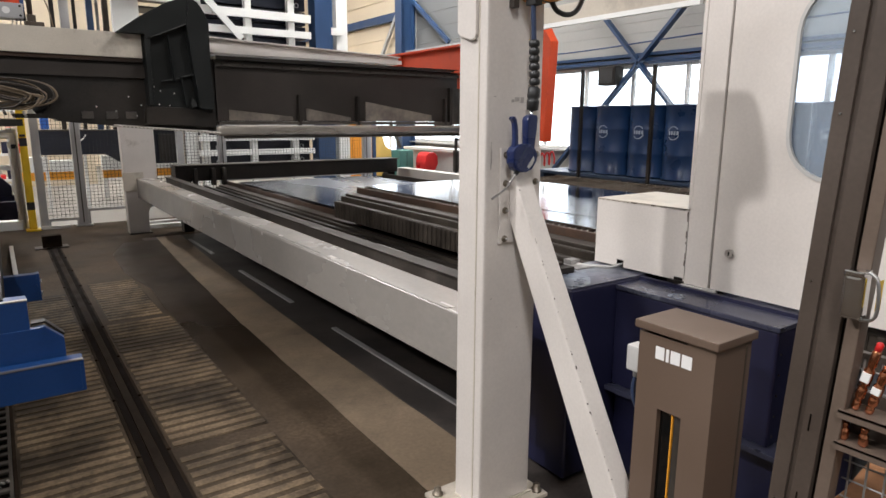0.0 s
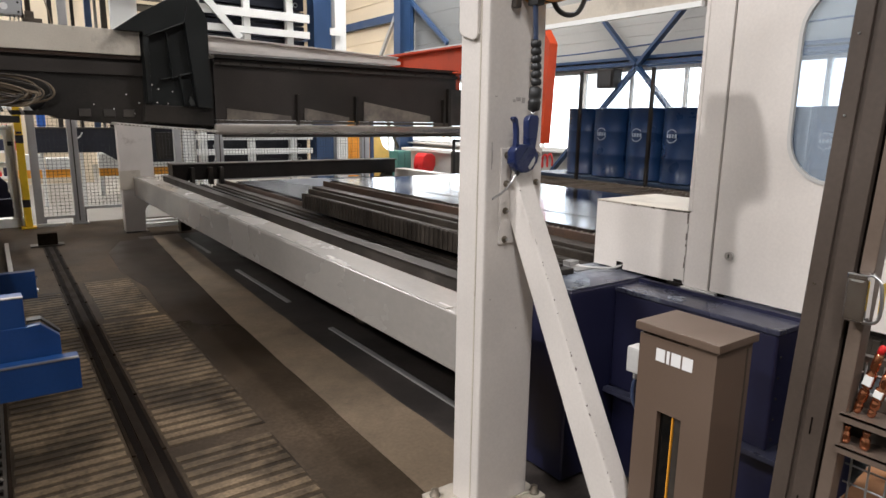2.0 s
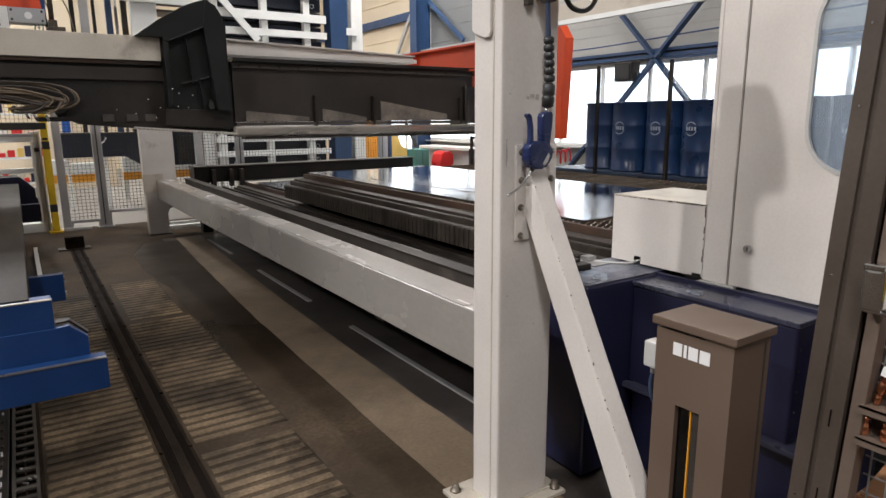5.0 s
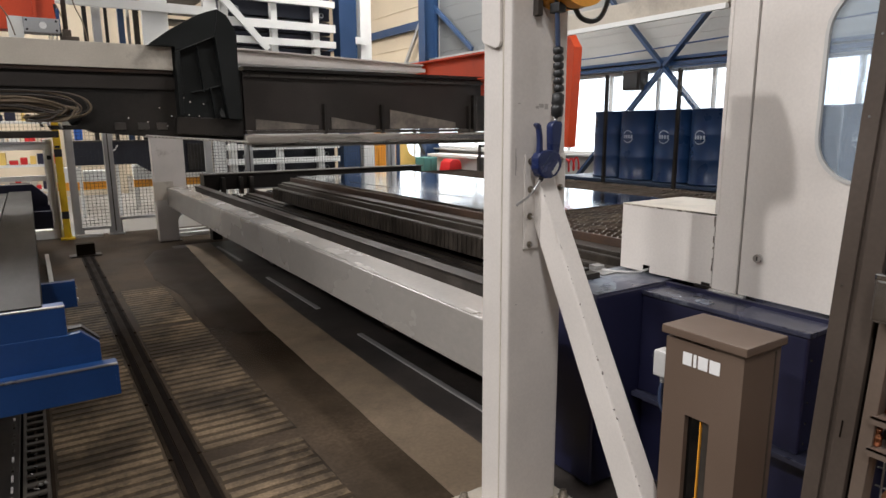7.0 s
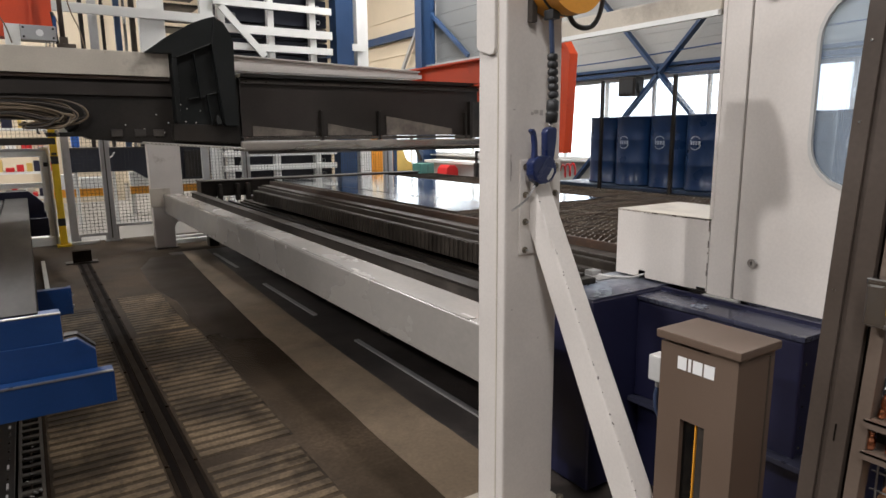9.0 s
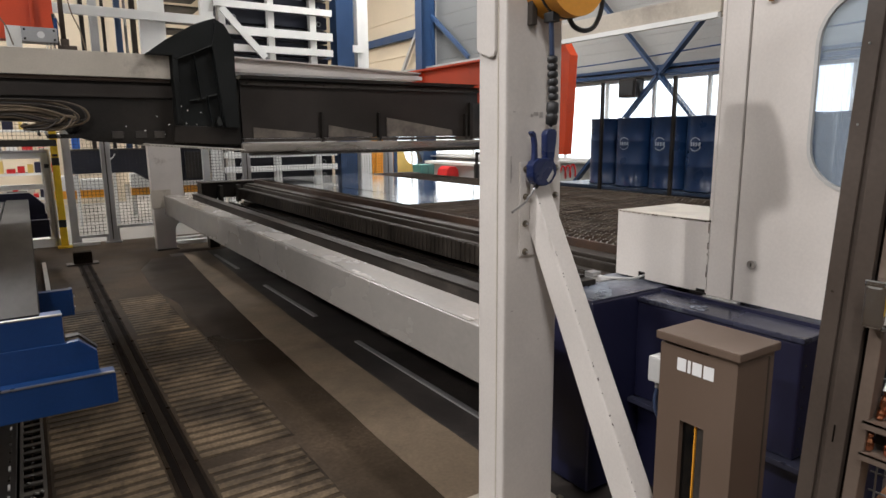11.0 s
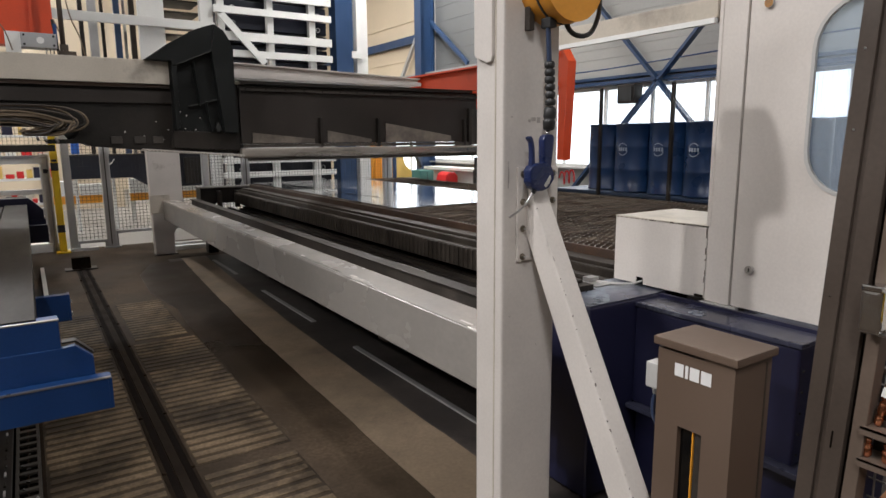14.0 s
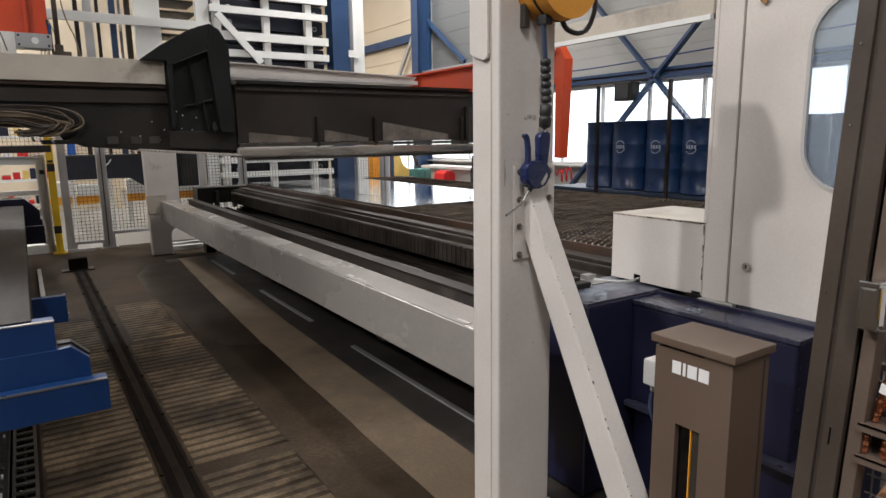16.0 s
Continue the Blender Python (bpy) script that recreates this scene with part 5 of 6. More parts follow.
    part("end_plate", prism([(5.27, 1.36), (5.36, 1.36), (5.36, 2.60), (5.33, 2.60), (5.215, 2.44)], 5.08, 5.20, "x"), M_ORANGE, arm)
    part("tie", boxes((5.14, 5.2, 7.0, 7.3, 1.95, 2.2)), M_ORANGE, arm)
    # what stands on the girder
    m = part("carriage_plate", boxes((-0.8, 0.345, 7.25, 7.45, 2.50, 2.95), bevel=0.006), M_ORANGE, g, "orange-red carriage plate")
    part("rib", boxes((0.16, 0.19, 7.22, 7.25, 2.54, 2.95)), M_ORANGE, m)
    part("white_block", boxes((-0.05, 0.07, 7.1, 7.25, 2.40, 2.60), bevel=0.004), M_WHITE, g)
    mb = part("mount_block", boxes((0.07, 0.35, 7.0, 7.18, 2.455, 2.585), bevel=0.006), M_ALU, g, "grey machined mounting block")
    part("bore", rod(bmesh.new(), (0.22, 7.0, 2.52), (0.22, 6.995, 2.52), 0.03, seg=16), M_LIGHTMARK, mb)
    for x in (0.095, 0.325):
        for z in (2.48, 2.56):
            part("screw", rod(bmesh.new(), (x, 7.0, z), (x, 6.992, z), 0.010, seg=8), M_BLACK, mb)
    for x in (0.26, 0.29, 0.32):
        part("stud", rod(bmesh.new(), (x, 7.04, 2.395), (x, 7.04, 2.50), 0.006, seg=8), M_CHROME, g)
    part("pole", rod(bmesh.new(), (0.40, 7.05, 2.40), (0.40, 7.05, 3.4), 0.022, seg=12), M_POLE, g)
    part("pole_foot", boxes((0.35, 0.50, 7.0, 7.12, 2.395, 2.44), (0.37, 0.44, 7.01, 7.09, 2.44, 2.50), bevel=0.006), M_POLE, g)
    part("rod", rod(bmesh.new(), (0.36, 7.05, 2.40), (0.33, 7.05, 2.72), 0.012, seg=8), M_RUBBER, g)
    for p in ([(0.41, 7.03, 3.3), (0.47, 7.03, 2.8), (0.54, 7.03, 2.58), (0.57, 7.03, 2.40)], [(-0.16, 7.0, 2.75), (-0.05, 7.0, 2.6), (0.0, 7.0, 2.42)], [(0.34, 7.05, 2.72), (0.40, 7.05, 2.55), (0.42, 7.05, 2.42)]):
        part("cable", tube(p, 0.006, 6), M_HOSE_TAN, g)
    part("sensor", boxes((0.33, 0.36, 7.03, 7.07, 2.52, 2.68)), M_BLUE, g)
    # masts out at the sides carry it
    part("mast", boxes((-3.1, -2.75, 7.2, 7.55, 0, 6.0), bevel=0.01), M_WHITE, g)


M_RAKE = mat("sooty_brown_girder", (0.026, 0.0205, 0.017), 0.42, 0, 0.3, 1.6, 60, 0.05, (0.018, 0.015, 0.012), 0.56, 0.14, spec=0.35)
M_POLE = mat("brown_oily_steel", (0.075, 0.058, 0.045), 0.4, 0.3, 0.2, 6, 80, 0.05)
M_WEDGE = mat("dusty_grey_plate", (0.21, 0.175, 0.14), 0.5, 0, 0.2, 3, 70, 0.04, (0.06, 0.05, 0.042), 0.5, 0.12)
M_TINE = mat("bright_tine_steel", (0.62, 0.58, 0.52), 0.38, 0.6, 0.15, 20, 90, 0.03)
M_HOSE_TAN = mat("dusty_tan_hose", (0.15, 0.11, 0.07), 0.5, 0, 0.2, 8, 80, 0.05)
# Paler plastic for the hood's rim, fins and gusset
M_HOODEDGE = mat("paler_plastic_edge", (0.030, 0.031, 0.029), 0.45, 0, 0.2, 10, 80, 0.05)
M_STEEL_DULL = mat("dull_bumper_steel", (0.46, 0.42, 0.37), 0.26, 0.8, 0.15, 3, 80, 0.03, streak=(0.2, 1, 1))
rake_gantry()

# ---- the sheet cart beside the rail ----


def sheet_cart():
    c = thing("sheet_cart", (-0.1, 5.0, 0), "signal blue cart with support arms and a long steel beam", "cart")
    b = part("long_beam", boxes((-0.26, -0.038, 3.04, 10.4, 0.70, 0.875), bevel=0.004), M_STEEL_DULL2, c, "long grey steel beam")
    part("end_block", boxes((-0.7, 0.04, 3.0, 3.10, 0.615, 0.868), bevel=0.006), M_BLUE, c)
    # Bright strip stands in for the highlight on the block's top edge
    part("edge_wear", boxes((-0.7, 0.042, 2.998, 3.02, 0.866, 0.871)), M_STEEL, c)
    st = part("stop_arm", prism([(-0.7, 0.60), (0.155, 0.60), (0.155, 0.69), (0.09, 0.75), (0.04, 0.745), (-0.7, 0.745)], 2.992, 3.03, "y", 0.003), M_BLUE, c)
    part("slot_edge", bar(bmesh.new(), (0.045, 3.06, 0.755), (0.095, 3.06, 0.757), 0.05, 0.008), M_BLACK, st)
    part("slot_edge", bar(bmesh.new(), (0.095, 3.06, 0.756), (0.158, 3.06, 0.692), 0.05, 0.008), M_BLACK, st)
    fa = part("front_arm", boxes((-0.9, 0.205, 2.90, 2.985, 0.475, 0.612), bevel=0.004), M_BLUE, c)
    # Painted highlight along the arm's top edge
    part("arm_edge", boxes((-0.9, 0.206, 2.895, 2.915, 0.611, 0.616)), M_STEEL, fa)
    part("arm_end", boxes((0.195, 0.209, 2.897, 2.988, 0.478, 0.609)), M_BLUE, fa)
    for y, h in ((4.5, 0.16), (8.6, 0.2), (9.3, 0.2)):
        a = part("support_arm", boxes((-0.9, 0.135, y - 0.03, y + 0.03, 0.66 - h, 0.665), bevel=0.004), M_BLUE if y < 6 else M_NAVY, c)
        part("arm_end", boxes((0.125, 0.14, y - 0.035, y + 0.035, 0.66 - h, 0.667)), M_BLUE if y < 6 else M_NAVY, a)
        for z in (0.54, 0.62):
            part("bolt", rod(bmesh.new(), (0.139, y, z), (0.15, y, z), 0.012, seg=8), M_STEEL, a)
    part("chassis", boxes((-1.2, -0.3, 2.95, 10.3, 0.18, 0.55)), M_NAVY, c)
    for y in (3.4, 6.5, 9.8):
        w = part("wheel", rod(bmesh.new(), (-0.42, y, 0.11), (-0.5, y, 0.11), 0.11, seg=20), M_RUBBER, c)
        w = part("wheel", rod(bmesh.new(), (-1.0, y, 0.11), (-1.08, y, 0.11), 0.11, seg=20), M_RUBBER, c)
    part("rail_guard", boxes((0.02, 0.06, 7.2, 9.2, 0.0, 0.06)), M_GREYBOX, c)
    # dark stepped block at the far end
    part("far_block", prism([(-0.9, 0.68), (0.12, 0.68), (0.12, 0.80), (0.05, 0.88), (-0.02, 0.95), (-0.9, 0.95)], 9.0, 9.12, "y", 0.005), M_NAVY, c)
    part("far_block", boxes((-0.9, 0.11, 9.0, 9.12, 0.46, 0.59), bevel=0.005), M_NAVY, c)
    part("deck", boxes((-1.2, -0.275, 3.1, 10.3, 0.55, 0.86), bevel=0.005), M_BLACK, c)


M_STEEL_DULL2 = mat("mill_scale_steel", (0.017, 0.0145, 0.012), 0.55, 0.1, 0.55, 2.4, 60, 0.05, (0.042, 0.037, 0.032), 0.58, 0.12, streak=(1, 0.22, 1), spec=0.1)
sheet_cart()

# ---- safety fence ----


def fence_panel(x0, x1, z0, z1, y=10.86, pitch=0.05):
    p = thing("safety_fence", ((x0 + x1) / 2, y, 0.0), "dark wire mesh panel of the safety fence", "fence panel", "fence panels")
    part("bottom_rail", boxes((x0, x1, y - 0.02, y + 0.02, z0 - 0.04, z0)), M_ALU, p)
    part("top_rail", boxes((x0, x1, y - 0.02, y + 0.02, z1, z1 + 0.04)), M_ALU, p)
    for x in (x0 + 0.01, x1 - 0.01):
        part("leg", boxes((x - 0.012, x + 0.012, y - 0.02, y + 0.02, 0.0, z0 - 0.04)), M_ALU, p)
    v = data_of("wire", rod(bmesh.new(), (0, 0, z0), (0, 0, z1), 0.0035, seg=4), M_WIRE, Vector((0, 0, 0)))
    h = data_of("wire", rod(bmesh.new(), (x0, 0, 0), (x1, 0, 0), 0.0035, seg=4), M_WIRE, Vector((0, 0, 0)))
    n = int((x1 - x0) / pitch)
    for i in range(1, n):
        shared("wire", v, p, (x0 + i * (x1 - x0) / n, y, 0))
    n = int((z1 - z0) / pitch)
    for i in range(1, n):
        shared("wire", h, p, (0, y, z0 + i * (z1 - z0) / n))


def safety_fence():
    for a, b, w in ((0.44, 0.545, 0), (0.935, 1.06, 1), (2.40, 2.50, 0), (3.05, 3.17, 1), (5.75, 5.88, 1)):
        p = thing("fence_upright", ((a + b) / 2, 10.86, 0), "grey aluminium upright of the safety fence", "fence post", "fence uprights")
        part("profile", boxes((a, b, 10.80, 10.90, 0.02, 2.2), bevel=0.006), M_ALU, p)
        if w:
            part("groove", boxes((a + 0.05, a + 0.066, 10.797, 10.80, 0.05, 2.2)), M_DARKBROWN, p)
        part("foot", boxes((a - 0.04, b + 0.05, 10.76, 10.94, 0, 0.02)), M_ALU, p)
    fence_panel(0.55, 0.93, 0.13, 2.1)
    fence_panel(1.07, 2.39, 0.25, 2.1)
    fence_panel(2.51, 3.04, 0.25, 2.1)
    fence_panel(3.18, 5.74, 0.6, 2.1)
    fence_panel(-0.6, 0.27, 1.42, 2.3)
    y = thing("marker_post", (0.34, 10.74, 0), "yellow guard post with black bands on a floor plate", "guard post")
    part("tube", boxes((0.295, 0.39, 10.70, 10.75, 0.02, 1.9), bevel=0.014, seg=3), M_YELLOW, y)
    for z in (0.30, 1.20):
        part("band", boxes((0.295, 0.39, 10.695, 10.755, z, z + 0.11), bevel=0.004), M_RUBBER, y)
    part("clamp", boxes((0.31, 0.375, 10.68, 10.70, 1.33, 1.36)), M_RUBBER, y)
    part("floor_plate", boxes((0.25, 0.43, 10.62, 10.82, 0, 0.02)), M_YELLOW, y)
    f = thing("roller_frame", (0.0, 10.95, 0), "white steel end frame of a conveyor behind the fence", "frame")
    part("upright", boxes((0.16, 0.29, 10.88, 11.0, 0.12, 1.45), bevel=0.006), M_WHITE, f)
    part("base", boxes((-0.9, 0.40, 10.86, 11.05, 0, 0.13), bevel=0.006), M_WHITE, f)
    part("cross_bar", boxes((-0.9, 0.29, 10.87, 10.97, 1.30, 1.42), bevel=0.006), M_WHITE, f)
    part("cross_bar", boxes((-0.9, 0.16, 10.90, 10.97, 0.55, 0.66)), M_WHITE, f)
    part("cross_bar", boxes((-0.9, 0.16, 10.90, 10.97, 0.86, 0.93)), M_WHITE, f)
    part("switch", boxes((0.20, 0.27, 10.84, 10.88, 1.16, 1.22), bevel=0.006), M_RUBBER, f)
    part("kerb", boxes((0.45, 0.80, 10.70, 10.80, 0, 0.04)), M_GREYBOX, f)
    for x0, x1, yy in ((1.75, 2.45, 10.3), (1.75, 2.2, 9.95)):
        whole("floor_profile", boxes((x0, x1, yy, yy + 0.1, 0, 0.06), bevel=0.004), M_WHITE, (x0, yy, 0), "white steel profile lying on the floor", "profile", "floor profiles")


safety_fence()

# ---- the hall behind the fence ----


def hall_behind():
    n = thing("conveyor_trough", (1.7, 13.2, 0), "dark navy trough of a machine on legs behind the fence", "machine")
    part("trough", prism([(0.55, 0.95), (1.65, 0.95), (1.95, 0.75), (3.0, 0.75), (3.0, 1.36), (0.55, 1.36)], 13.0, 13.3, "y", 0.01), M_CASSETTE, n)
    part("rim", boxes((0.55, 3.0, 12.97, 13.33, 1.36, 1.385)), M_DARKBROWN, n)
    for x in (0.7, 1.3, 2.1, 2.85):
        part("leg", boxes((x, x + 0.05, 13.1, 13.15, 0, 0.95 if x < 1.6 else 0.75)), M_WHITE, n)
    part("drive", boxes((2.15, 2.45, 12.85, 13.0, 0.78, 1.45), bevel=0.01), M_BLACK, n)
    part("screen", boxes((2.55, 2.95, 12.9, 13.0, 0.80, 1.30), bevel=0.01), M_BLACK, n)
    part("hose", tube([(1.15, 12.95, 1.15), (1.3, 12.93, 1.22), (1.35, 12.93, 1.30)], 0.012, 6), M_WHITE, n)
    o = thing("pallet_rack_beam", (1.7, 14.5, 0), "orange rack beams with white goods on them", "rack")
    for x0, x1 in ((0.35, 1.35), (1.75, 2.45), (2.55, 3.25)):
        part("beam", boxes((x0, x1, 14.4, 14.5, 0.40, 0.56), bevel=0.006), M_ORANGE_RACK, o)
        part("leg", boxes((x0, x0 + 0.08, 14.42, 14.5, 0, 0.40)), M_WHITE, o)
        part("leg", boxes((x1 - 0.08, x1, 14.42, 14.5, 0, 0.40)), M_WHITE, o)
    for x0, x1, z1 in ((0.45, 0.8, 0.85), (0.85, 1.3, 0.78), (1.75, 2.3, 0.86), (2.6, 3.2, 0.83)):
        whole("carton", boxes((x0, x1, 14.35, 14.6, 0.56, z1), bevel=0.01), M_WHITE, (x0, 14.5, 0.56), "white carton on the orange beam", "box", "cartons")
    # bright shelf unit far behind the left frame
    s = thing("shelf_unit", (-0.6, 15.3, 0), "white shelf unit filled with small coloured boxes", "shelf")
    for z in (0.35, 0.85, 1.25, 1.70, 2.1):
        part("shelf", boxes((-2.2, 0.5, 15.1, 15.6, z, z + 0.05)), M_WHITE, s)
    for x in (-2.2, -0.85, 0.45):
        part("upright", boxes((x, x + 0.05, 15.1, 15.6, 0, 2.4)), M_WHITE, s)
    rnd = random.Random(9)
    for z in (0.40, 0.90, 1.30, 1.75):
        x = -2.1
        while x < 0.35:
            w, h = rnd.uniform(0.06, 0.2), rnd.uniform(0.08, 0.24)
            whole("storage_bin", boxes((x, x + w, 15.12, 15.45, z, z + h), bevel=0.01), rnd.choice((M_YELLOW_PALE, M_RED, M_ORANGE_RACK, M_WHITE, M_WHITE, M_WHITE, M_GREYBOX, M_NAVY)), (x, 15.2, z), "small coloured storage bin on the shelf", "bin", "storage bins")
            x += w + rnd.uniform(0.02, 0.1)
    bb = whole("plastic_barrel", boxes((0.72, 0.85, 13.4, 13.55, 1.385, 1.75), bevel=0.02), M_BLUE_BRIGHT, (0.78, 13.4, 1.385), "bright blue canister on the machine", "canister")
    # tall white storage tower with navy cassettes
    t = thing("storage_tower", (4.0, 13.2, 0), "tall white slatted storage tower with navy cassettes", "storage rack")
    for x0, x1 in ((1.98, 2.42), (3.06, 3.30), (3.38, 3.52), (4.36, 4.49), (5.25, 5.39)):
        part("upright", boxes((x0, x1, 13.06, 13.2, 0, 7.0), bevel=0.006), M_WHITE, t)
    for z0, z1 in [(0.86 + i * 0.292, 0.975 + i * 0.292) for i in range(7)] + [(2.92, 3.05), (3.235, 3.37), (3.55, 3.71), (4.05, 4.18), (4.37, 4.53), (4.87, 5.0), (5.2, 5.36), (5.7, 5.83)]:
        part("slat", boxes((3.3, 5.72, 12.98, 13.05, z0, z1), bevel=0.006), M_WHITE, t)
    for z in (3.68, 5.1):
        part("cross_rail", boxes((0.2, 3.3, 12.96, 13.04, z, z + 0.16), bevel=0.006), M_WHITE, t)
    part("diagonal", bar(bmesh.new(), (3.42, 12.95, 4.02), (4.24, 12.95, 3.13), 0.05, 0.13), M_WHITE, t)
    me = data_of("cassette", boxes((3.5, 5.75, 13.35, 14.6, 0, 0.26), bevel=0.01), M_CASSETTE, Vector((0, 0, 0)))
    eye = data_of("eyelet", tube([(0.042 * math.cos(k * 0.6283), 0.042 * math.sin(k * 0.6283), 0.01) for k in range(11)], 0.011, 6), M_ALU, Vector((0, 0, 0)))
    for i in range(20):
        shared("cassette", me, t, (0, 0, 0.62 + i * 0.292))
        for x in (3.75, 5.55):
            e = shared("eyelet", eye, t, (x, 13.33, 0.62 + i * 0.292 + 0.1))
            e.rotation_euler[0] = radians(90)
    # lift guides: tall tubes left of the tower
    for x, w, m in ((1.05, 0.07, M_BLACK), (1.20, 0.14, M_ALU), (1.40, 0.05, M_BLACK), (1.62, 0.10, M_BLUE_COL), (1.76, 0.05, M_CHROME), (1.88, 0.09, M_DARKRAIL)):
        part("guide_rail", boxes((x, x + w, 13.4, 13.5, 1.30, 7.0)), m, t)
    for i in range(12):
        part("stair_grating", boxes((2.45, 3.28, 14.0, 14.8, 2.6 + i * 0.22, 2.63 + i * 0.22)), M_BLACK, t)
    c = whole("steel_column", boxes((5.80, 6.20, 12.95, 13.3, 0, 8.0), bevel=0.008), M_BLUE_COL, (6.0, 13.1, 0), "wide dark blue steel column beside the tower", "column", "hall columns")
    whole("cable_duct", boxes((6.30, 6.56, 12.98, 13.2, 0, 8.0), bevel=0.006), M_WHITE, (6.4, 13.1, 0), "white tall duct beside the blue column", "duct")
    whole("duct_bracket", boxes((6.16, 6.40, 12.93, 12.98, 3.35, 3.5)), M_WHITE, (6.3, 12.95, 3.35), "white bracket on the duct", "bracket")
    whole("yard_curtain", boxes((0.1, 2.0, 17.6, 17.7, 0, 7.5)), M_TAN, (1.0, 17.65, 0), "cream panel behind the lift guides", "panel")
    # far corner, under the rake
    for x, m in ((6.55, M_ALU), (6.72, M_BLUE_COL), (7.28, M_ALU), (7.40, M_BLUE_COL)):
        whole("fence_upright", boxes((x, x + 0.06, 13.4, 13.5, 0, 2.2), bevel=0.006), m, (x, 13.45, 0), "slim metal upright of the far fence", "fence post", "far uprights")
    cg = thing("mesh_crate", (7.2, 14.2, 0), "bright orange mesh crate standing far back", "crate")
    part("back", boxes((6.75, 7.75, 14.5, 14.53, 0.1, 1.6)), M_ORANGE_RACK, cg)
    for x in (6.75, 7.24, 7.72):
        part("post", boxes((x, x + 0.04, 14.1, 14.14, 0, 1.6)), M_ORANGE_RACK, cg)
    for i in range(9):
        part("wire", rod(bmesh.new(), (6.75, 14.1, 0.2 + i * 0.15), (7.75, 14.1, 0.2 + i * 0.15), 0.008, seg=4), M_ORANGE_RACK, cg)
    y = thing("lift_truck", (8.0, 14.3, 0), "yellow lift truck parked far back", "lift truck")
    part("body", prism([(7.85, 0.15), (8.45, 0.15), (8.47, 0.62), (8.40, 0.82), (8.24, 0.94), (8.12, 1.30), (7.85, 1.36)], 14.3, 14.9, "y", 0.05), M_YELLOW_PALE, y)
    part("mast", bar(bmesh.new(), (8.2, 14.0, 1.5), (8.5, 14.0, 0.9), 0.06, 0.06), M_RUBBER, y)
    part("wheel", rod(bmesh.new(), (8.35, 14.25, 0.18), (8.35, 14.4, 0.18), 0.18, seg=20), M_RUBBER, y)
    tb = thing("tool_cabinet", (7.65, 12.6, 0), "teal green tool cabinet on the hall floor", "cabinet")
    part("body", boxes((7.58, 7.94, 12.5, 12.9, 0.0, 0.90), bevel=0.02), M_TEAL, tb)
    part("door_gap", boxes((7.76, 7.768, 12.495, 12.5, 0.05, 0.86)), M_BLACK, tb)
    ch = thing("chair", (8.2, 12.2, 0), "red plastic shell chair with white legs", "chair")
    part("shell", prism([(7.94, 0.46), (8.22, 0.46), (8.29, 0.60), (8.28, 0.78), (8.20, 0.86), (8.06, 0.87), (7.97, 0.80), (7.93, 0.62)], 12.0, 12.4, "y", 0.03), M_RED, ch)
    for x, yy in ((7.97, 12.03), (7.97, 12.36), (8.2, 12.03), (8.2, 12.36)):
        part("leg", rod(bmesh.new(), (x, yy, 0), (x, yy, 0.47), 0.014, seg=8), M_WHITE, ch)
    wt = thing("work_table", (8.6, 12.0, 0), "pale long workbench under the windows", "table")
    part("top", boxes((8.35, 8.84, 10.9, 13.6, 0.88, 0.94)), M_WHITE, wt)
    part("drawer_front", boxes((8.45, 8.5, 11.0, 13.5, 0.15, 0.88)), M_GREYBOX, wt)
    for yy in (10.95, 13.45):
        part("leg", boxes((8.4, 8.46, yy, yy + 0.06, 0, 0.88)), M_ALU, wt)
    tr = thing("gas_trolley", (8.1, 10.9, 0), "dark steel trolley frame by the workbench", "trolley")
    for x in (7.98, 8.2):
        part("post", boxes((x, x + 0.045, 10.9, 10.95, 0, 1.22)), M_BLACK, tr)
    for z in (0.3, 1.16):
        part("rung", boxes((7.98, 8.24, 10.9, 10.95, z, z + 0.05)), M_BLACK, tr)
    part("box", boxes((8.02, 8.2, 10.95, 11.05, 0.5, 0.95)), M_DARKBROWN, tr)


M_CASSETTE = mat("blue_black_paint", (0.008, 0.0105, 0.021), 0.4, 0, 0.2, 3, 60, 0.03, (0.014, 0.016, 0.026), 0.62, 0.1)
M_ORANGE_RACK = mat("orange_rack_paint", (0.85, 0.36, 0.03), 0.45, 0, 0.08, 4, 60, 0.02)
M_YELLOW_PALE = mat("pale_yellow_paint", (0.75, 0.52, 0.14), 0.45, 0, 0.08, 4, 60, 0.02)
M_BLUE_BRIGHT = mat("bright_blue_plastic", (0.03, 0.14, 0.55), 0.4, 0, 0.06, 5, 60, 0.02)
hall_behind()

# ---- drums by the windows ----


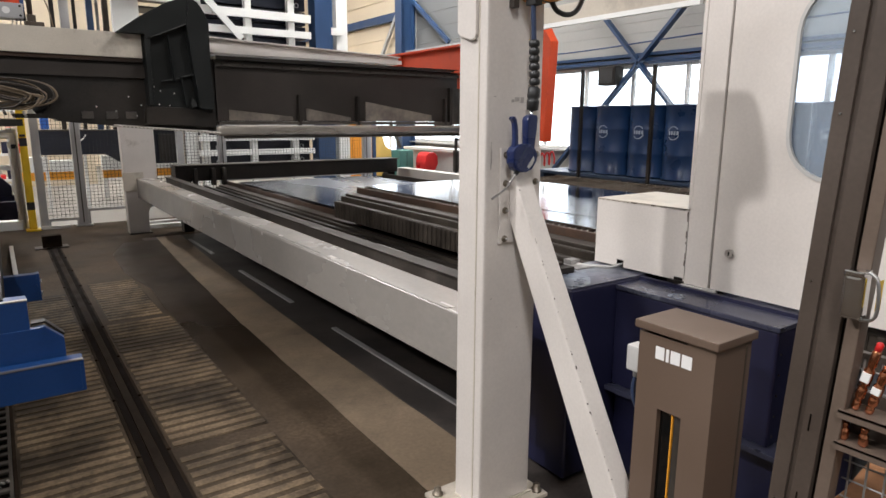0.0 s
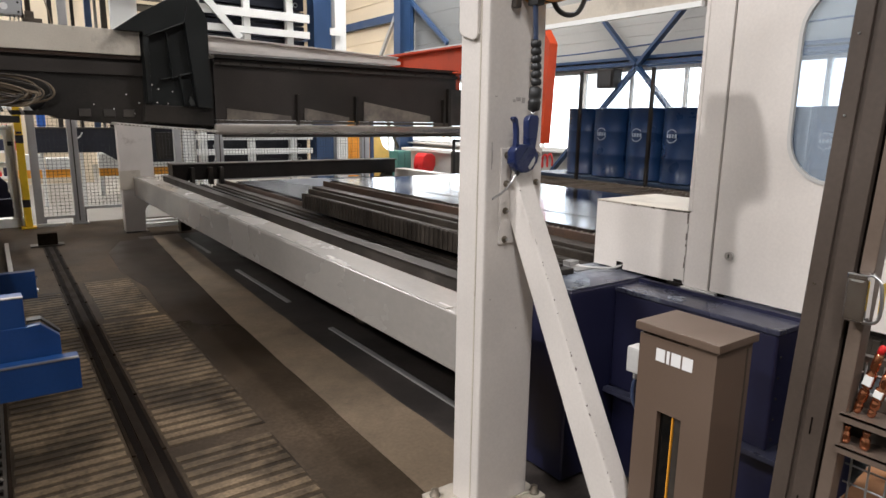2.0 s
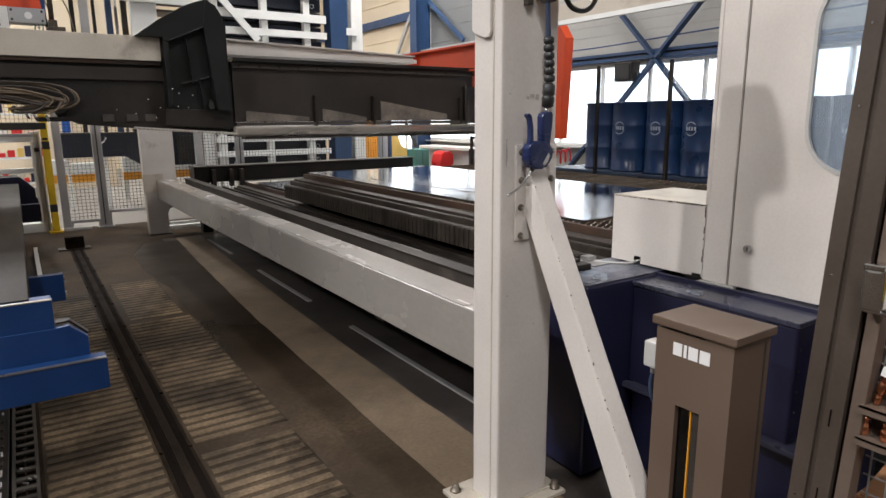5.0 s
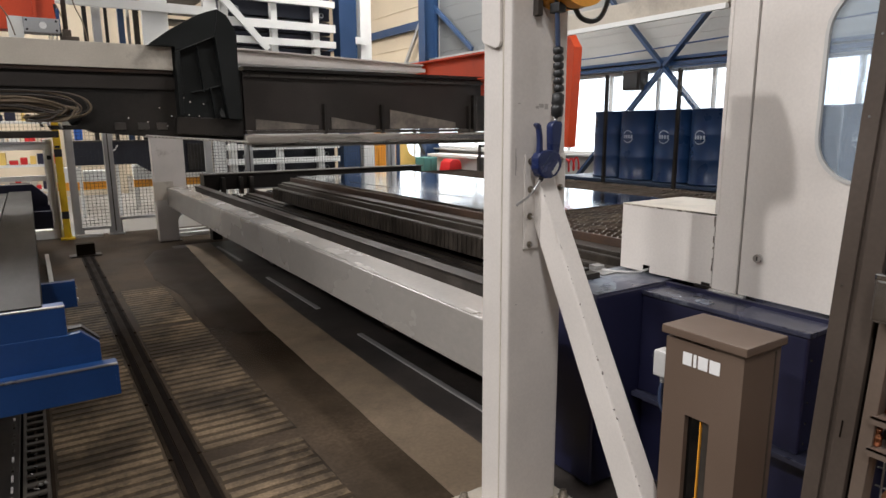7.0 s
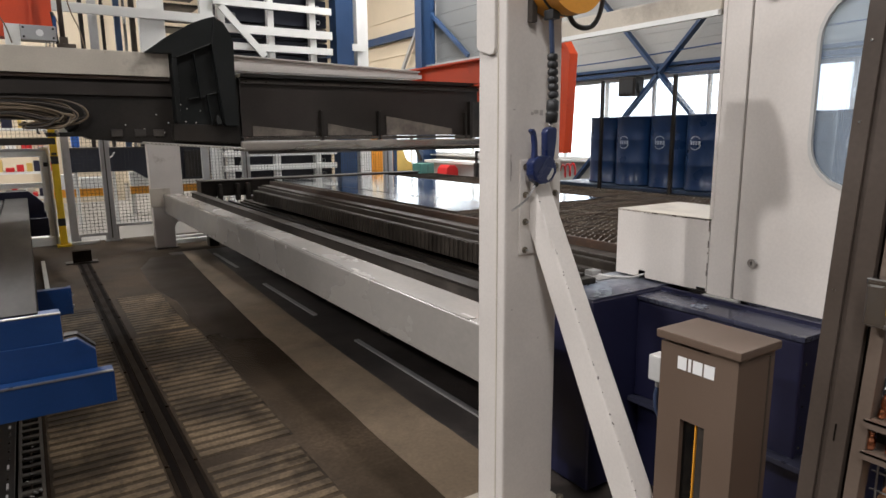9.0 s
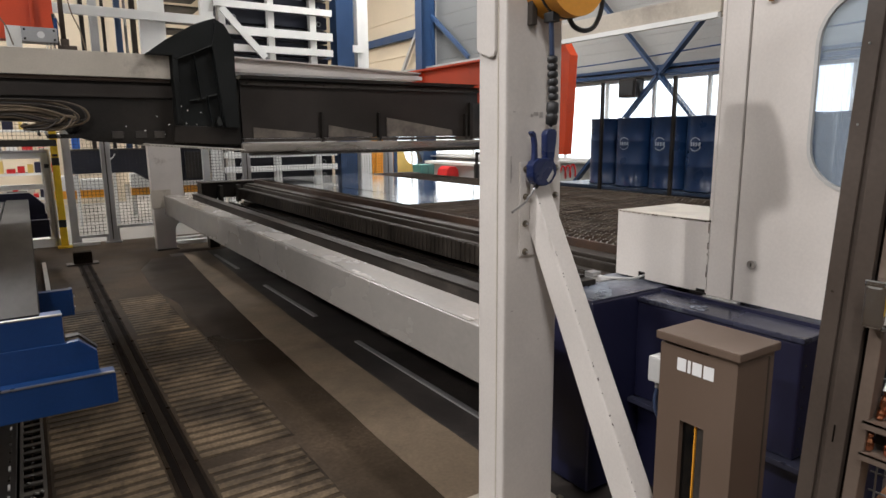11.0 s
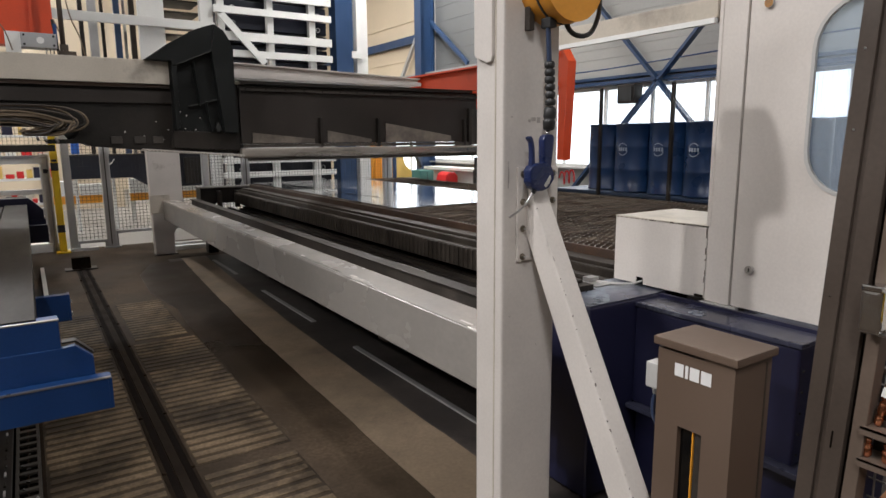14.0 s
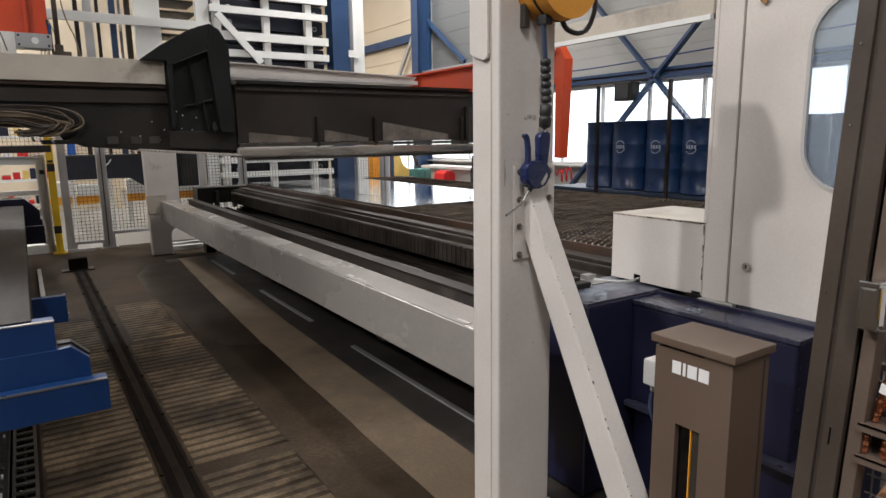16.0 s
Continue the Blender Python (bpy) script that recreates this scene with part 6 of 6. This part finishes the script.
def drums():
    px, z0 = 7.30, 0.845
    first = None
    prof = [(0.275, 0.0), (0.288, 0.006), (0.288, 0.02), (0.278, 0.03), (0.280, 0.27), (0.284, 0.285), (0.284, 0.30), (0.280, 0.315), (0.280, 0.56), (0.284, 0.575), (0.284, 0.59), (0.280, 0.605), (0.278, 0.85), (0.288, 0.86), (0.288, 0.875), (0.272, 0.878), (0.270, 0.862)]
    prof = [(r, z * 1.09) for r, z in prof]
    for y, dx, dz in ((6.10, 0, 0), (6.70, 0.10, 2.0), (5.51, 0.0, 0.04), (4.93, -0.02, -0.06), (4.33, 0, 0.1), (3.73, 0, 0), (3.13, 0, 0), (5.82, 0.6, 0.05), (5.2, 0.6, 0.03)):
        m = Matrix.Translation((px + dx, y, z0)) @ Matrix.Rotation(dz, 4, "Z")
        if first is None:
            d = thing("oil_drum", (px, y, z0), "dark blue steel drum with a round white mark", "drum", "oil drums")
            part("shell", lathe(prof, (px, y, z0), 36), M_BLUE_DRUM, d)
            part("lid", lathe([(0.268, 0.932), (0.268, 0.940), (0.05, 0.942)], (px, y, z0), 36), M_BLUE_DRUM, d)
            part("bung", lathe([(0.03, 0.942), (0.03, 0.958)], (px - 0.15, y, z0), 12), M_STEEL, d)
            # ring-shaped mark on the side that faces the machine
            a = radians(180)
            ring = bmesh.new()
            n = 20
            for i in range(n):
                t0, t1 = 6.28319 * i / n, 6.28319 * (i + 1.0) / n
                if i in (0, 1, 9, 10, 11, 19):
                    continue
                qs = []
                for r, t in ((0.076, t0), (0.076, t1), (0.088, t1), (0.088, t0)):
                    h, z = r * math.cos(t), r * math.sin(t)
                    ang = a + h / 0.283
                    qs.append(ring.verts.new((px + 0.2835 * math.cos(ang), y + 0.2835 * math.sin(ang), z0 + 0.60 + z)))
                ring.faces.new(qs)
            for k in range(4):
                qs = []
                for h, z in ((-0.072 + k * 0.040, -0.024), (-0.044 + k * 0.040, -0.024), (-0.044 + k * 0.040, 0.024), (-0.072 + k * 0.040, 0.024)):
                    ang = a + h / 0.283
                    qs.append(ring.verts.new((px + 0.2835 * math.cos(ang), y + 0.2835 * math.sin(ang), z0 + 0.60 + z)))
                ring.faces.new(qs)
            part("mark", ring, M_MARK, d, "round white printed mark")
            first = d
        else:
            copy_thing(first, m)
    for y in (5.945, 4.83):
        g = thing("guard_post", (6.4, y, 0), "slim black steel post before the drums", "post", "window side posts")
        part("upright", boxes((6.38, 6.42, y - 0.018, y + 0.018, 0.01, 2.24)), M_BLACK, g)
        part("foot_plate", boxes((6.33, 6.47, y - 0.06, y + 0.06, 0, 0.012)), M_BLUE_COL, g)
    for i in range(6):
        p = thing("drum_pallet", (7.4, 5.6, i * 0.14), "blue-grey pallet in the stack under the drums", "pallet", "drum pallets")
        z = i * 0.14
        part("deck", boxes((6.95, 8.2, 2.3, 7.4, z + 0.10, z + 0.138)), M_PALLETBLUE, p)
        for y in (2.35, 4.05, 5.55, 7.2):
            part("runner", boxes((6.96, 8.19, y, y + 0.14, z, z + 0.10)), M_PALLETBLUE, p)
    whole("coiled_hose", tube([(7.0 + 0.02 * i, 7.3 + 0.03 * math.cos(i * 1.2), 0.985 + 0.10 * math.sin(i * 1.2) + 0.002 * i) for i in range(16)], 0.014, 6), M_RED, (6.8, 7.3, 0.95), "red coiled air hose hanging by the post", "hose")


M_MARK = mat("faded_white_print", (0.26, 0.29, 0.34), 0.5, 0, 0.15, 20, 80, 0)
M_PALLETBLUE = mat("blue_grey_plastic", (0.025, 0.04, 0.07), 0.45, 0, 0.1, 4, 60, 0.02)
drums()


# ---- what moves ----
def motions():
    """The pallet and its sheet slide out at an even pace, then slow to a stop."""
    pace = ((0.0, 0.0), (1.0, 0.346), (2.0, 0.685), (4.0, 1.36), (6.0, 2.08), (8.0, 2.80), (9.0, 3.125), (10.0, 3.49), (11.0, 3.83), (11.5, 3.955), (12.0, 3.99), (12.5, 4.0), (16.0, 4.0))
    for o in (top_pallet, top_sheet):
        v = o.location.copy()
        walk(o, [(t, pose(v.x, v.y + d, v.z)) for t, d in pace])


motions()
